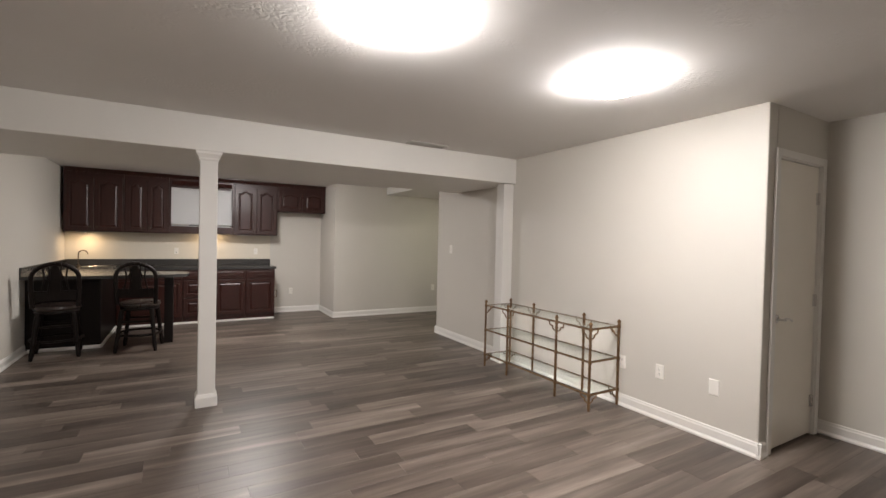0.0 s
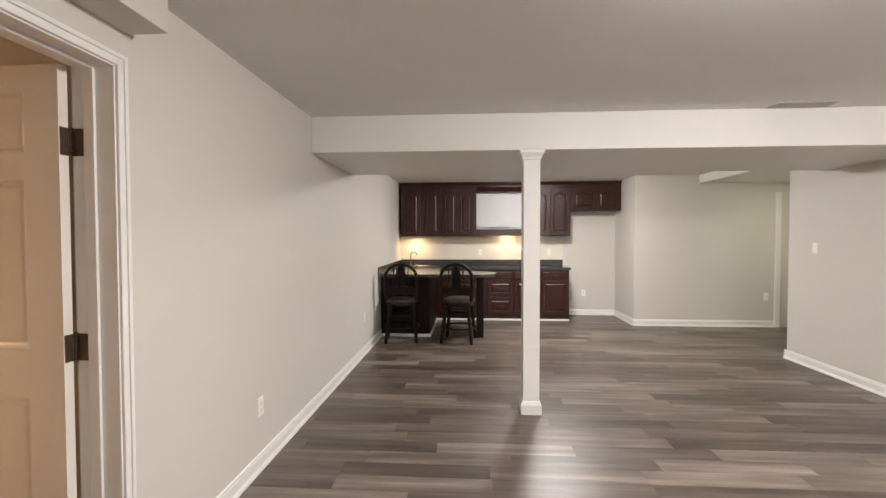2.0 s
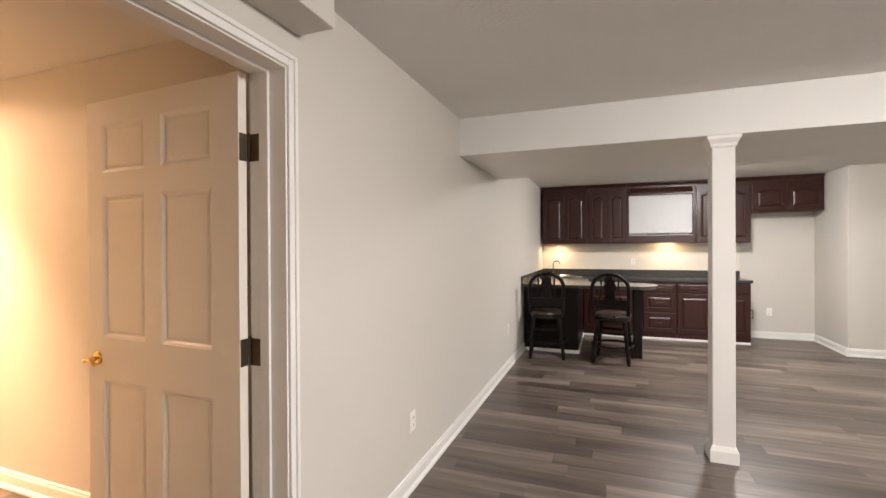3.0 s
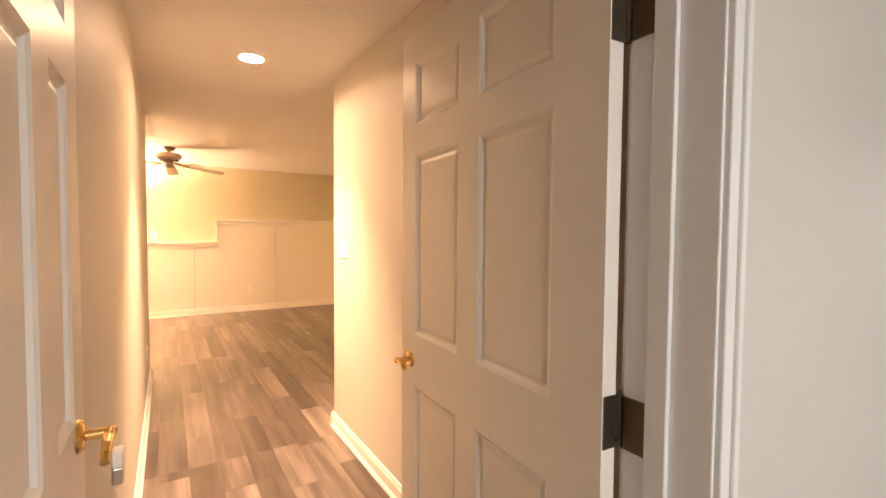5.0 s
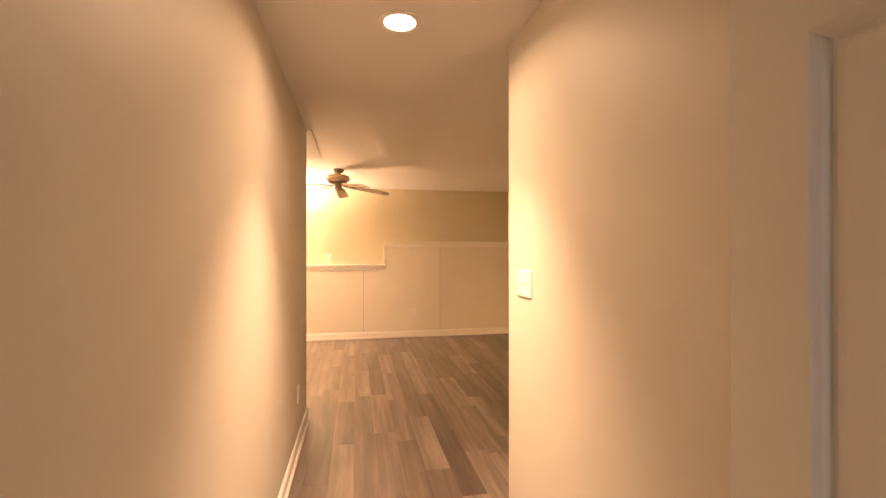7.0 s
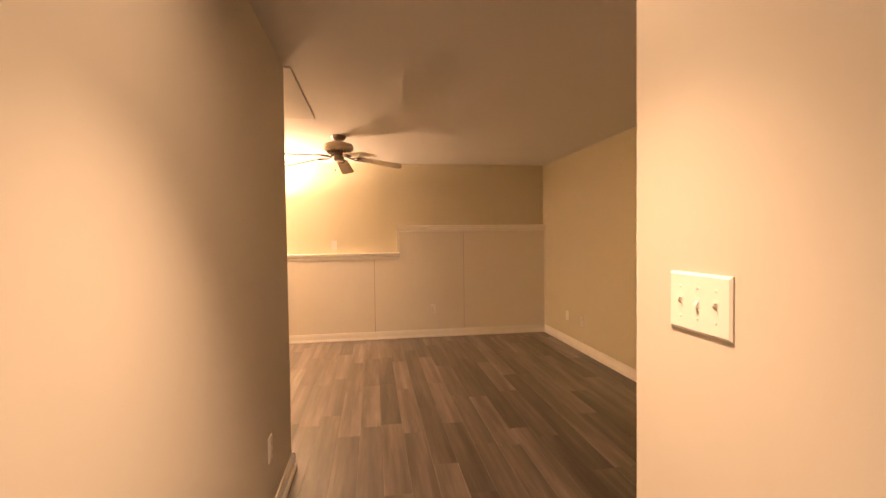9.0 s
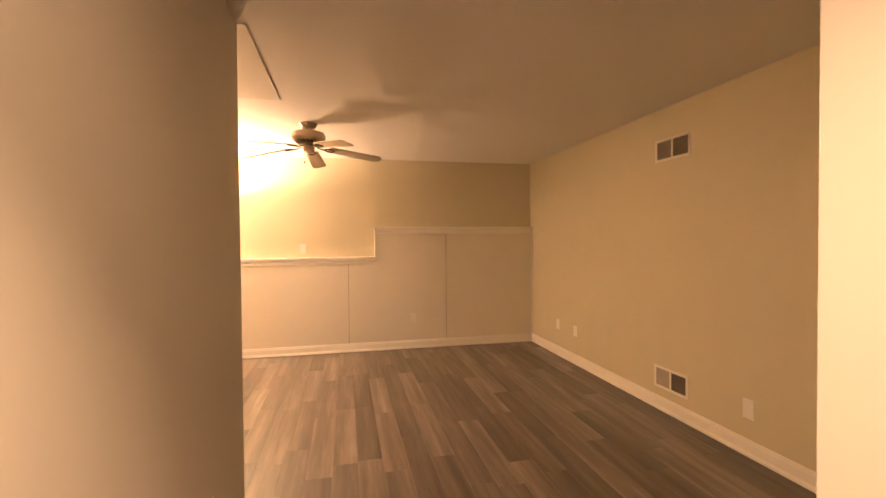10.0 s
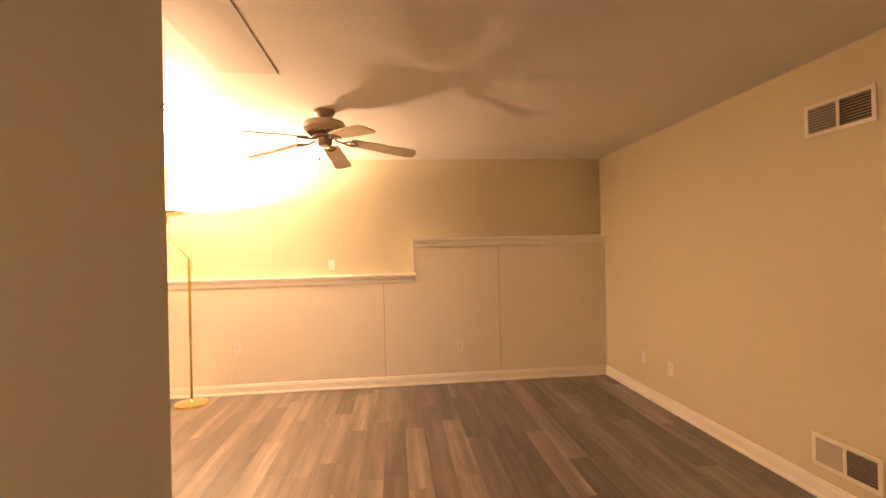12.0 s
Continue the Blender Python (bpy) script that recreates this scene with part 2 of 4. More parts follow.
# ---- floor slab, walls, ceilings ----
structure("subfloor", [(-10.3, 4.4, -1.4, 9.6, -0.15, -0.008)], DARKHOLE, "dark subfloor under the vinyl planks")
structure("wall_west", [(-2.42, WX, -1.2, 1.82, 0, H), (-2.42, WX, 2.78, NB, 0, H), (-2.42, WX, 1.82, 2.78, 2.065, H)], WALL, "greige painted wall with the doorway to the hall")
structure("wall_north", [(-2.42, 1.64, NB, NB + 0.12, 0, H)], WALL, "greige painted wall behind the kitchenette")
structure("wall_alcove", [(1.64, 1.76, 8.58, NB + 0.12, 0, H)], WALL, "greige painted side wall of the alcove")
structure("wall_corridor", [(1.64, 4.3, 8.46, 8.58, 0, H)], WALL, "greige painted corridor wall")
structure("wall_corridor_end", [(4.3, 4.42, 6.48, 8.58, 0, H)], WALL, "greige painted wall that ends the corridor")
structure("wall_corridor_south", [(EX + 0.12, 4.3, 6.48, 6.60, 0, H)], WALL, "greige painted corridor wall")
structure("wall_east", [(EX, EX + 0.12, 2.13, 6.60, 0, H)], WALL, "greige painted long wall beside the shelf", 0.008)
structure("wall_closet", [(EX + 0.12, 2.86, 2.13, 2.25, 0, H), (3.52, 3.62, 2.13, 2.25, 0, H), (2.86, 3.52, 2.13, 2.25, 2.05, H)], WALL, "greige painted closet wall")
structure("wall_closet_back", [(EX + 0.12, 3.62, 2.95, 3.05, 0, H)], WALL)
structure("wall_east_near", [(3.62, 3.74, -1.2, 3.05, 0, H)], WALL, "greige painted wall")
structure("wall_south", [(-2.42, 3.74, -1.32, -1.2, 0, H)], WALL, "greige painted wall")
structure("ceiling", [(-2.42, 4.42, -1.32, 9.54, H, H + 0.1)], CEIL, "white ceiling with patches of stippled texture")
structure("beam", [(WX, EX, 4.75, 6.05, 2.11, H)], BEAMW, "wide white boxed beam across the room", 0.006)
structure("corridor_soffit", [(2.62, 4.3, 6.60, 8.46, 2.27, H), (2.62, EX, 6.05, 6.60, 2.27, H)], BEAMW, "white lowered soffit over the corridor", 0.004)
structure("soffit_box", [(WX, -2.11, -1.2, 2.84, 2.19, H)], WALL, "boxed duct above the doorway", 0.004)

structure("wall_hall_south", [(-6.66, -3.037, HL - 0.12, HL, 0, H), (-3.037, -2.45, HL - 0.12, HL, 2.045, H), (-2.45, -2.42, HL - 0.12, HL, 0, H)], HALL, "cream painted hall wall", 0.004)
structure("wall_hall_closet", [(-3.2, -2.42, HL - 0.8, HL - 0.7, 0, H), (-3.2, -3.1, HL - 0.7, HL - 0.12, 0, H)], HALL)
structure("wall_hall_north", [(-4.91, -2.42, HR, HR + 0.12, 0, H)], HALL, "cream painted hall wall with a light switch", 0.004)
structure("wall_far_east", [(-4.91, -4.79, HR + 0.12, FN, 0, H)], CREAM, "cream painted wall")
structure("wall_far_north", [(-10.22, -4.79, FN, FN + 0.12, 0, H)], CREAM, "cream painted wall with air grilles")
structure("wall_far_west", [(-10.2, FX - 0.06, -1.2, FN, 0, H)], CREAM, "cream painted end wall above the ledge")
structure("wall_far_south", [(-10.2, -6.54, -1.32, -1.2, 0, H)], CREAM, "cream painted wall")
structure("wall_far_return", [(-6.66, -6.54, -1.2, HL - 0.12, 0, H)], CREAM, "cream painted wall")
structure("ceiling_hall", [(-10.2, -4.858, -1.32, FN + 0.12, H, H + 0.1), (-4.722, -2.42, -1.32, FN + 0.12, H, H + 0.1), (-4.858, -4.722, -1.32, 2.412, H, H + 0.1), (-4.858, -4.722, 2.548, FN + 0.12, H, H + 0.1)], SMOOTHCEIL, "white ceiling over the hall and the far room")
structure("ceiling_drop", [(-7.80, -6.66, 1.62, 1.93, 2.394, H)], DROP, "shallow boxed drop below the ceiling", 0.004)


# ---- baseboards and trim ----
def baseboard(name, a, b, side, label="white moulded baseboard with shoe moulding"):
    """A moulded board with a shoe from a to b; side points into the room."""
    prof = [(0, 0), (0.024, 0), (0.024, 0.012), (0.016, 0.024), (0.013, 0.028), (0.013, 0.078), (0.009, 0.088), (0.008, 0.098), (0.003, 0.104), (0, 0.104)]
    bm = bmesh.new()
    s = Vector((*side, 0))
    rows = [[bm.verts.new(Vector((*p, 0)) + s * (d - 0.001) + Vector((0, 0, z))) for d, z in prof] for p in (a, b)]
    k = len(prof)
    for i in range(k):
        bm.faces.new((rows[0][i], rows[0][(i + 1) % k], rows[1][(i + 1) % k], rows[1][i]))
    bm.faces.new(rows[0]), bm.faces.new(rows[1])
    return tagged(link(name, bm, CREAMTRIM if min(a[0], b[0]) < -4.5 else TRIM), label, kind="structure")


for a, b, s in (((WX, 2.810), (WX, 7.50), (1, 0)), ((WX, -1.2), (WX, 1.78), (1, 0)), ((EX, 2.106), (EX, 6.624), (-1, 0)), ((EX - 0.022, 2.13), (2.80, 2.13), (0, -1)),
                ((EX - 0.022, 6.60), (4.3, 6.60), (0, 1)), ((3.62, -1.2), (3.62, 2.13), (-1, 0)), ((WX, -1.2), (3.62, -1.2), (0, 1)),
                ((0.70, NB), (1.64, NB), (0, -1)), ((1.64, NB), (1.64, 8.438), (-1, 0)), ((1.618, 8.46), (3.78, 8.46), (0, -1)),
                ((-3.04, HL), (-6.682, HL), (0, 1)), ((-6.66, HL + 0.022), (-6.66, -1.2), (-1, 0)), ((-2.42, HR), (-4.932, HR), (0, -1)), ((-4.91, HR - 0.022), (-4.91, FN), (-1, 0)),
                ((-4.91, FN), (FX, FN), (0, -1)), ((FX, FN), (FX, -1.2), (1, 0))):
    baseboard("baseboard", a, b, s)


# doorway to the hall: jambs, stops and casing
DY0, DY1, DH = 1.838, 2.76, 2.045
door_frame = tagged(new("door_frame"), "white painted door jamb and casing of the hall doorway", kind="structure")
for nm, sz in (("jamb", (-2.425, -2.265, DY1, 2.782, 0, DH + 0.02)), ("jamb", (-2.425, -2.265, DY0 - 0.022, DY0, 0, DH + 0.02)), ("head_jamb", (-2.425, -2.265, DY0, DY1, DH, DH + 0.022)),
               ("stop", (-2.375, -2.335, DY1 - 0.012, DY1, 0, DH)), ("stop", (-2.375, -2.335, DY0, DY0 + 0.012, 0, DH)), ("stop", (-2.375, -2.335, DY0 + 0.012, DY1 - 0.012, DH - 0.012, DH))):
    part_box(nm, sz, TRIM, door_frame)
for x0, x1, s in ((WX, WX + 0.016, 1), (-2.436, -2.42, -1)):
    bm = bmesh.new()
    xo = x1 + 0.007 if s > 0 else x0 - 0.007
    a0, a1 = min(x0, x1), max(x0, x1)
    b0, b1 = (a0, xo) if s > 0 else (xo, a1)
    for y0, y1, z0, z1 in ((DY1 + 0.006, DY1 + 0.048, 0, DH + 0.048), (DY0 - 0.048, DY0 - 0.006, 0, DH + 0.048), (DY0 - 0.006, DY1 + 0.006, DH + 0.006, DH + 0.048)):
        if s > 0 or y1 < 2.9:
            box(bm, a0, a1, y0, y1, z0, z1)
    for y0, y1, z0, z1 in ((DY1 + 0.032, DY1 + 0.0485, 0, DH + 0.0485), (DY0 - 0.0485, DY0 - 0.032, 0, DH + 0.0485), (DY0 - 0.032, DY1 + 0.032, DH + 0.032, DH + 0.0485)):
        box(bm, b0, b1, y0, y1, z0, z1)
    bevel(bm, 0.003)
    part("casing", bm, TRIM, door_frame)


# ---- panel doors ----
def panel_door(name, m, w, h, label, kind_group=""):
    """A six-panel door. Local x runs from the hinges, y through the leaf (0 to 0.036), z up."""
    t = 0.036
    d = thing(name, m, label, "door", kind_group)
    st, mu = 0.105 if w > 0.7 else 0.10, 0.10
    sh = 0.14 if w > 0.7 else st
    pw = (w - st - sh - mu) / 2
    cols = [(sh, sh + pw), (sh + pw + mu, w - st)]
    rows = [(0.24, 0.83), (1.01, 1.62), (1.72, 1.93)]
    bm = bmesh.new()
    for x0, x1 in ((0, sh), (cols[0][1], cols[1][0]), (w - st, w)):
        box(bm, x0, x1, 0, t, 0, h)
    zs = [0, *[z for r in rows for z in r], h]
    for x0, x1 in cols:
        for z0, z1 in zip(zs[::2], zs[1::2]):
            box(bm, x0, x1, 0, t, z0, z1)
    bmesh.ops.remove_doubles(bm, verts=bm.verts, dist=1e-5)
    part("leaf", bm, DOORW, d)
    steps = ((0, 0), (0.003, 0.0015), (0.009, 0.004), (0.016, 0.0105), (0.020, 0.011), (0.030, 0.008), (0.034, 0.0075))
    for x0, x1 in cols:
        for z0, z1 in rows:
            bm = bmesh.new()
            for y, s in ((0, 1), (t, -1)):
                rings = [[bm.verts.new((x, y + s * dp, z)) for x, z in ((x0 + o, z0 + o), (x1 - o, z0 + o), (x1 - o, z1 - o), (x0 + o, z1 - o))] for o, dp in steps]
                for p, q in zip(rings, rings[1:]):
                    for k in range(4):
                        bm.faces.new((p[k], p[(k + 1) % 4], q[(k + 1) % 4], q[k]))
                bm.faces.new(rings[-1])
            part("panel", bm, DOORW, d)
    return d


def lever(parent, x, z, y, side, along, mat=BRASS, reach=1.0):
    """A lever set: round rose, neck and a curved handle. side: -1 or 1 along local y; along: -1 or 1 along local x."""
    rose = bmesh.new()
    m = Matrix.Translation((x, y, z)) @ Matrix.Rotation(radians(-90 * side), 4, "X")
    lathe(rose, [(0.0, 0.012), (0.016, 0.012), (0.024, 0.010), (0.030, 0.005), (0.032, 0.0), (0.0, 0.0)], 24, m)
    r = part("rose", rose, mat, parent, "", True)
    hb = bmesh.new()
    tube(hb, (x, y + side * 0.008, z), (x, y + side * 0.052, z), 0.010, 0.009, 14)
    pts = [(0, 0), (0.02, 0.004), (0.045, 0.006), (0.07, 0.002), (0.095, -0.006), (0.11, -0.014)]
    pts = [(a * reach, c) for a, c in pts]
    for (a0, b0), (a1, b1) in zip(pts, pts[1:]):
        tube(hb, (x + along * a0, y + side * 0.050, z + b0), (x + along * a1, y + side * 0.050, z + b1), 0.0105 - a0 * 0.03, 0.0105 - a1 * 0.03, 12)
    part("handle", hb, mat, parent, "", True)
    return r


hall_door = panel_door("hall_door", pose(-2.437, DY1 - 0.007, 0.012, 0, 0, 177.0), 0.912, 2.03, "open white six-panel door with brass lever and bronze hinges")
lever(hall_door, 0.846, 0.915, 0.036, 1, -1, BRASS, 0.6)
lever(hall_door, 0.846, 0.915, 0.0, -1, -1, BRASS, 0.6)
part_box("latch", (0.910, 0.9145, 0.006, 0.030, 0.885, 0.945), BRASS, hall_door)
for z in (1.76, 1.01, 0.22):
    bm = bmesh.new()
    for x0, x1, y0, y1 in ((-0.0025, 0.0, 0.002, 0.033),):
        box(bm, x0, x1, y0, y1, z - 0.05, z + 0.05)
    for k in range(5):
        tube(bm, (-0.004, -0.007, z - 0.05 + k * 0.02 + 0.0006), (-0.004, -0.007, z - 0.03 + k * 0.02 - 0.0006), 0.0075, seg=12)
    tube(bm, (-0.004, -0.007, z + 0.05), (-0.004, -0.007, z + 0.057), 0.006, 0.003, 12)
    part("hinge", bm, BRONZE, hall_door, "dark bronze hinge")
    bm = bmesh.new()
    box(bm, -2.424, -2.378, DY1 - 0.003, DY1 + 0.001, z - 0.038, z + 0.062)
    bevel(bm, 0.0012, 1)
    part("hinge_leaf", bm, BRONZE, door_frame, "dark bronze hinge leaf on the jamb")

closet_door = panel_door("hall_closet_door", pose(-2.455, HL + 0.004, 0.012, 0, 0, 180), 0.578, 2.025, "closed white six-panel closet door with a brass lever")
lever(closet_door, 0.505, 0.975, 0.0, -1, -1)

# closet door beside the long wall
structure("closet_jamb", [(2.845, 2.862, 2.128, 2.252, 0, 2.06), (3.518, 3.535, 2.128, 2.252, 0, 2.06), (2.862, 3.518, 2.128, 2.252, 2.043, 2.06)], TRIM, "white door jamb of the closet", 0.002)
structure("closet_casing", [(2.80, 2.856, 2.114, 2.13, 0, 2.105), (3.524, 3.58, 2.114, 2.13, 0, 2.105), (2.856, 3.524, 2.114, 2.13, 2.05, 2.105)], TRIM, "white door casing of the closet", 0.004)
closet = thing("closet_door", pose(3.515, 2.142, 0.012, 0, 0, 180), "closed flush white closet door with a nickel lever", "door")
part_box("leaf", (0, 0.65, -0.036, 0, 0, 2.028), DOORW, closet, 0.003)
lever(closet, 0.59, 0.915, 0.0, 1, -1, NICKEL)
for z in (0.25, 1.02, 1.79):
    bm = bmesh.new()
    tube(bm, (-0.004, 0.006, z - 0.045), (-0.004, 0.006, z + 0.045), 0.008)
    box(bm, -0.03, 0.03, 0.0, 0.002, z - 0.045, z + 0.045)
    part("hinge", bm, NICKEL, closet, "worn nickel hinge")

# casing strip at the corridor's end
structure("corridor_casing", [(3.78, 3.86, 8.436, 8.46, 0, 2.12)], TRIM, "white door casing in the corridor", 0.004)

# ---- posts below the beam ----
def square_post(name, x, y, s, label):
    p = thing(name, pose(x, y, 0), label, "column", "posts below the beam")
    h = s / 2
    part_box("shaft", (-h, h, -h, h, 0.0, 2.11), BEAMW, p, 0.006)
    bm = bmesh.new()
    for z0, z1, o0, o1 in ((0.0, 0.075, 0.016, 0.016), (0.075, 0.105, 0.016, 0.004)):
        lo = [bm.verts.new((sx * (h + o0), sy * (h + o0), z0)) for sx, sy in ((-1, -1), (1, -1), (1, 1), (-1, 1))]
        hi = [bm.verts.new((sx * (h + o1), sy * (h + o1), z1)) for sx, sy in ((-1, -1), (1, -1), (1, 1), (-1, 1))]
        for k in range(4):
            bm.faces.new((lo[k], lo[(k + 1) % 4], hi[(k + 1) % 4], hi[k]))
        bm.faces.new(lo), bm.faces.new(hi)
    part("base_moulding", bm, TRIM, p)
    bm = bmesh.new()
    prof = [(0.002, 2.035), (0.008, 2.045), (0.010, 2.06), (0.018, 2.075), (0.028, 2.09), (0.030, 2.109)]
    rows = [[bm.verts.new((sx * (h + o), sy * (h + o), z)) for sx, sy in ((-1, -1), (1, -1), (1, 1), (-1, 1))] for o, z in prof]
    for p0, p1 in zip(rows, rows[1:]):
        for k in range(4):
            bm.faces.new((p0[k], p0[(k + 1) % 4], p1[(k + 1) % 4], p1[k]))
    bm.faces.new(rows[-1]), bm.faces.new(rows[0])
    part("capital", bm, TRIM, p)
    return p


square_post("post", -0.493, 4.845, 0.132, "white square post with moulded base and capital")
structure("pilaster", [(2.565, EX, 4.79, 4.93, 0, 2.11)], BEAMW, "white boxed pilaster against the long wall", 0.006)
baseboard("baseboard", (2.565, 4.79), (EX, 4.79), (0, -1))
baseboard("baseboard", (2.565, 4.77), (2.565, 4.95), (-1, 0))

# ---- kitchenette ----
def cabinet_door(name, parent, x0, x1, z0, z1, y, knob=None, rail=0.055, arch=0.0):
    """A raised-panel front in the plane y, facing -y; arch: how far the panel's shoulders drop."""
    bm = bmesh.new()
    t = 0.02
    steps = ((0, 0), (0.004, -0.003), (rail, -0.003), (rail + 0.006, 0.007), (rail + 0.014, 0.008), (rail + 0.034, -0.001), (rail + 0.036, -0.0015))
    if min(x1 - x0, z1 - z0) < 2 * rail + 0.1:
        steps = ((0, 0), (0.004, -0.003), (0.018, -0.003), (0.024, 0.003), (0.03, 0.0), (0.032, 0.0))

    def ring(o, d):
        pts = [(x0 + o, z0 + o), (x1 - o, z0 + o)]
        for k in range(9):
            u = 1 - k / 4
            drop = arch * (0.5 - 0.5 * math.cos(math.pi * min(1, abs(u) * 1.35))) if o >= rail else 0
            pts.append(((x0 + x1) / 2 + u * ((x1 - x0) / 2 - o), z1 - o - drop))
        return [bm.verts.new((x, y - t + 0.003 + d, z)) for x, z in pts]
    rings = [ring(o, d) for o, d in steps]
    n = len(rings[0])
    for p, q in zip(rings, rings[1:]):
        for k in range(n):
            bm.faces.new((p[k], p[(k + 1) % n], q[(k + 1) % n], q[k]))
    bm.faces.new(rings[-1])
    back = [bm.verts.new((v.co.x, y - 0.001, v.co.z)) for v in rings[0]]
    for k in range(n):
        bm.faces.new((rings[0][k], rings[0][(k + 1) % n], back[(k + 1) % n], back[k]))
    bm.faces.new(back)
    d = part(name, bm, CHERRY, parent)
    if knob:
        kx, kz, wide = knob
        kb = bmesh.new()
        if wide:
            for s in (-1, 1):
                tube(kb, (kx + s * 0.04, y - t, kz), (kx + s * 0.04, y - t - 0.026, kz), 0.004, seg=8)
            tube(kb, (kx - 0.05, y - t - 0.026, kz), (kx + 0.05, y - t - 0.026, kz), 0.005, seg=8)
        else:
            lathe(kb, [(0, 0.026), (0.010, 0.025), (0.014, 0.02), (0.012, 0.014), (0.006, 0.010), (0.005, 0.0)], 14, Matrix.Translation((kx, y - t, kz)) @ Matrix.Rotation(radians(90), 4, "X"))
        part("handle", kb, PULL, d, "small bronze pull", True)
    return d


UY = 9.10                       # front of the wall units
def wall_unit(x0, x1, z0, z1, doors, label):
    c = thing("wall_cabinet", pose(0, 0, 0), label, "cabinet", "kitchenette wall cabinets")
    part_box("body", (x0 + 0.001, x1 - 0.001, UY, NB - 0.002, z0, z1), CHERRY, c)
    w = (x1 - x0) / doors
    for k in range(doors):
        a, b = x0 + k * w + 0.018, x0 + (k + 1) * w - 0.018
        if k:
            a = x0 + k * w + 0.004
        if k < doors - 1:
            b = x0 + (k + 1) * w - 0.004
        inner = b - 0.035 if k == 0 else a + 0.035
        cabinet_door("door", c, a, b, z0 + 0.015, z1 - 0.06, UY, (inner, z0 + 0.07, False), 0.055, 0.05 if z1 - z0 > 0.6 else 0.03)
    return c


wall_unit(-2.232, -1.50, 1.445, 2.335, 2, "dark cherry wall cabinet with raised-panel doors")
wall_unit(-1.50, -0.90, 1.445, 2.335, 2, "dark cherry wall cabinet with raised-panel doors")
wall_unit(0.05, 0.77, 1.445, 2.335, 2, "dark cherry wall cabinet beside the open niche")
wall_unit(0.77, 1.635, 1.89, 2.335, 2, "short dark cherry wall cabinet above the refrigerator space")

niche = thing("niche_cabinet", pose(0, 0, 0), "open dark cherry cabinet with a white back board", "cabinet", "kitchenette wall cabinets")
for nm, sz, mt in (("top_rail", (-0.899, 0.049, UY, NB - 0.003, 2.20, 2.335), CHERRY), ("bottom_shelf", (-0.899, 0.049, UY, NB - 0.003, 1.53, 1.565), CHERRY),
                   ("valance", (-0.899, 0.049, UY + 0.002, UY + 0.022, 1.45, 1.53), CHERRY), ("side", (-0.899, -0.875, UY + 0.002, NB - 0.003, 1.565, 2.20), CHERRY),
                   ("side", (0.025, 0.049, UY + 0.002, NB - 0.003, 1.565, 2.20), CHERRY), ("back_board", (-0.875, 0.025, UY + 0.06, UY + 0.075, 1.60, 2.20), BOARD),
                   ("shelf_edge", (-0.875, 0.025, UY + 0.01, UY + 0.06, 1.566, 1.578), BOARD), ("glass_rack", (-0.62, -0.30, UY + 0.02, UY + 0.05, 1.579, 1.592), BLACK)):
    part_box(nm, sz, mt, niche, 0.002)
bm = bmesh.new()
box(bm, -0.862, 0.012, -0.012, 0.012, -0.045, 0.045)
bevel(bm, 0.004)
bmesh.ops.rotate(bm, verts=bm.verts, cent=(0, 0, 0), matrix=Matrix.Rotation(radians(-28), 3, "X"))
bmesh.ops.translate(bm, verts=bm.verts, vec=(0, UY - 0.028, 2.265))
part("light_valance", bm, CHERRY, niche, "tilted glossy valance board")
crown = thing("crown_moulding", pose(0, 0, 0), "dark cherry crown moulding along the cabinet tops", "moulding")
bm = bmesh.new()
prof = [(0, 2.336), (-0.024, 2.336), (-0.028, 2.352), (-0.045, 2.37), (-0.06, 2.385), (-0.062, 2.398), (0, 2.398)]
rows = [[bm.verts.new((x, UY + 0.03 + d, z)) for d, z in prof] for x in (-2.232, 1.635)]
for k in range(len(prof)):
    bm.faces.new((rows[0][k], rows[0][(k + 1) % len(prof)], rows[1][(k + 1) % len(prof)], rows[1][k]))
bm.faces.new(rows[0]), bm.faces.new(rows[1])
part("crown", bm, CHERRY, crown)

BY = 8.80                       # front of the base units
def base_unit(x0, x1, kind, label):
    c = thing("base_cabinet", pose(0, 0, 0), label, "cabinet", "kitchenette base cabinets")
    part_box("body", (x0 + 0.001, x1 - 0.001, BY, NB - 0.002, 0.09, 0.868), CHERRY, c)
    part_box("toe_kick", (x0 + 0.001, x1 - 0.001, BY + 0.012, BY + 0.03, 0.0, 0.09), CHERRY, c, 0)
    part_box("shoe_strip", (x0 + 0.001, x1 - 0.001, BY - 0.006, BY + 0.012, 0.0, 0.03), TRIM, c, 0.002, "white shoe strip")
    w, m = x1 - x0, (x0 + x1) / 2
    if kind == "drawers":
        for z0, z1 in ((0.715, 0.85), (0.42, 0.70), (0.11, 0.405)):
            cabinet_door("drawer", c, x0 + 0.012, x1 - 0.012, z0, z1, BY, (m, (z0 + z1) / 2, True))
    else:
        cabinet_door("drawer", c, x0 + 0.012, x1 - 0.012, 0.715, 0.85, BY, (m, 0.782, True))
        cabinet_door("door", c, x0 + 0.012, x1 - 0.012, 0.11, 0.70, BY, (x0 + 0.05 if kind == "left" else x1 - 0.05, 0.64, False))
    return c


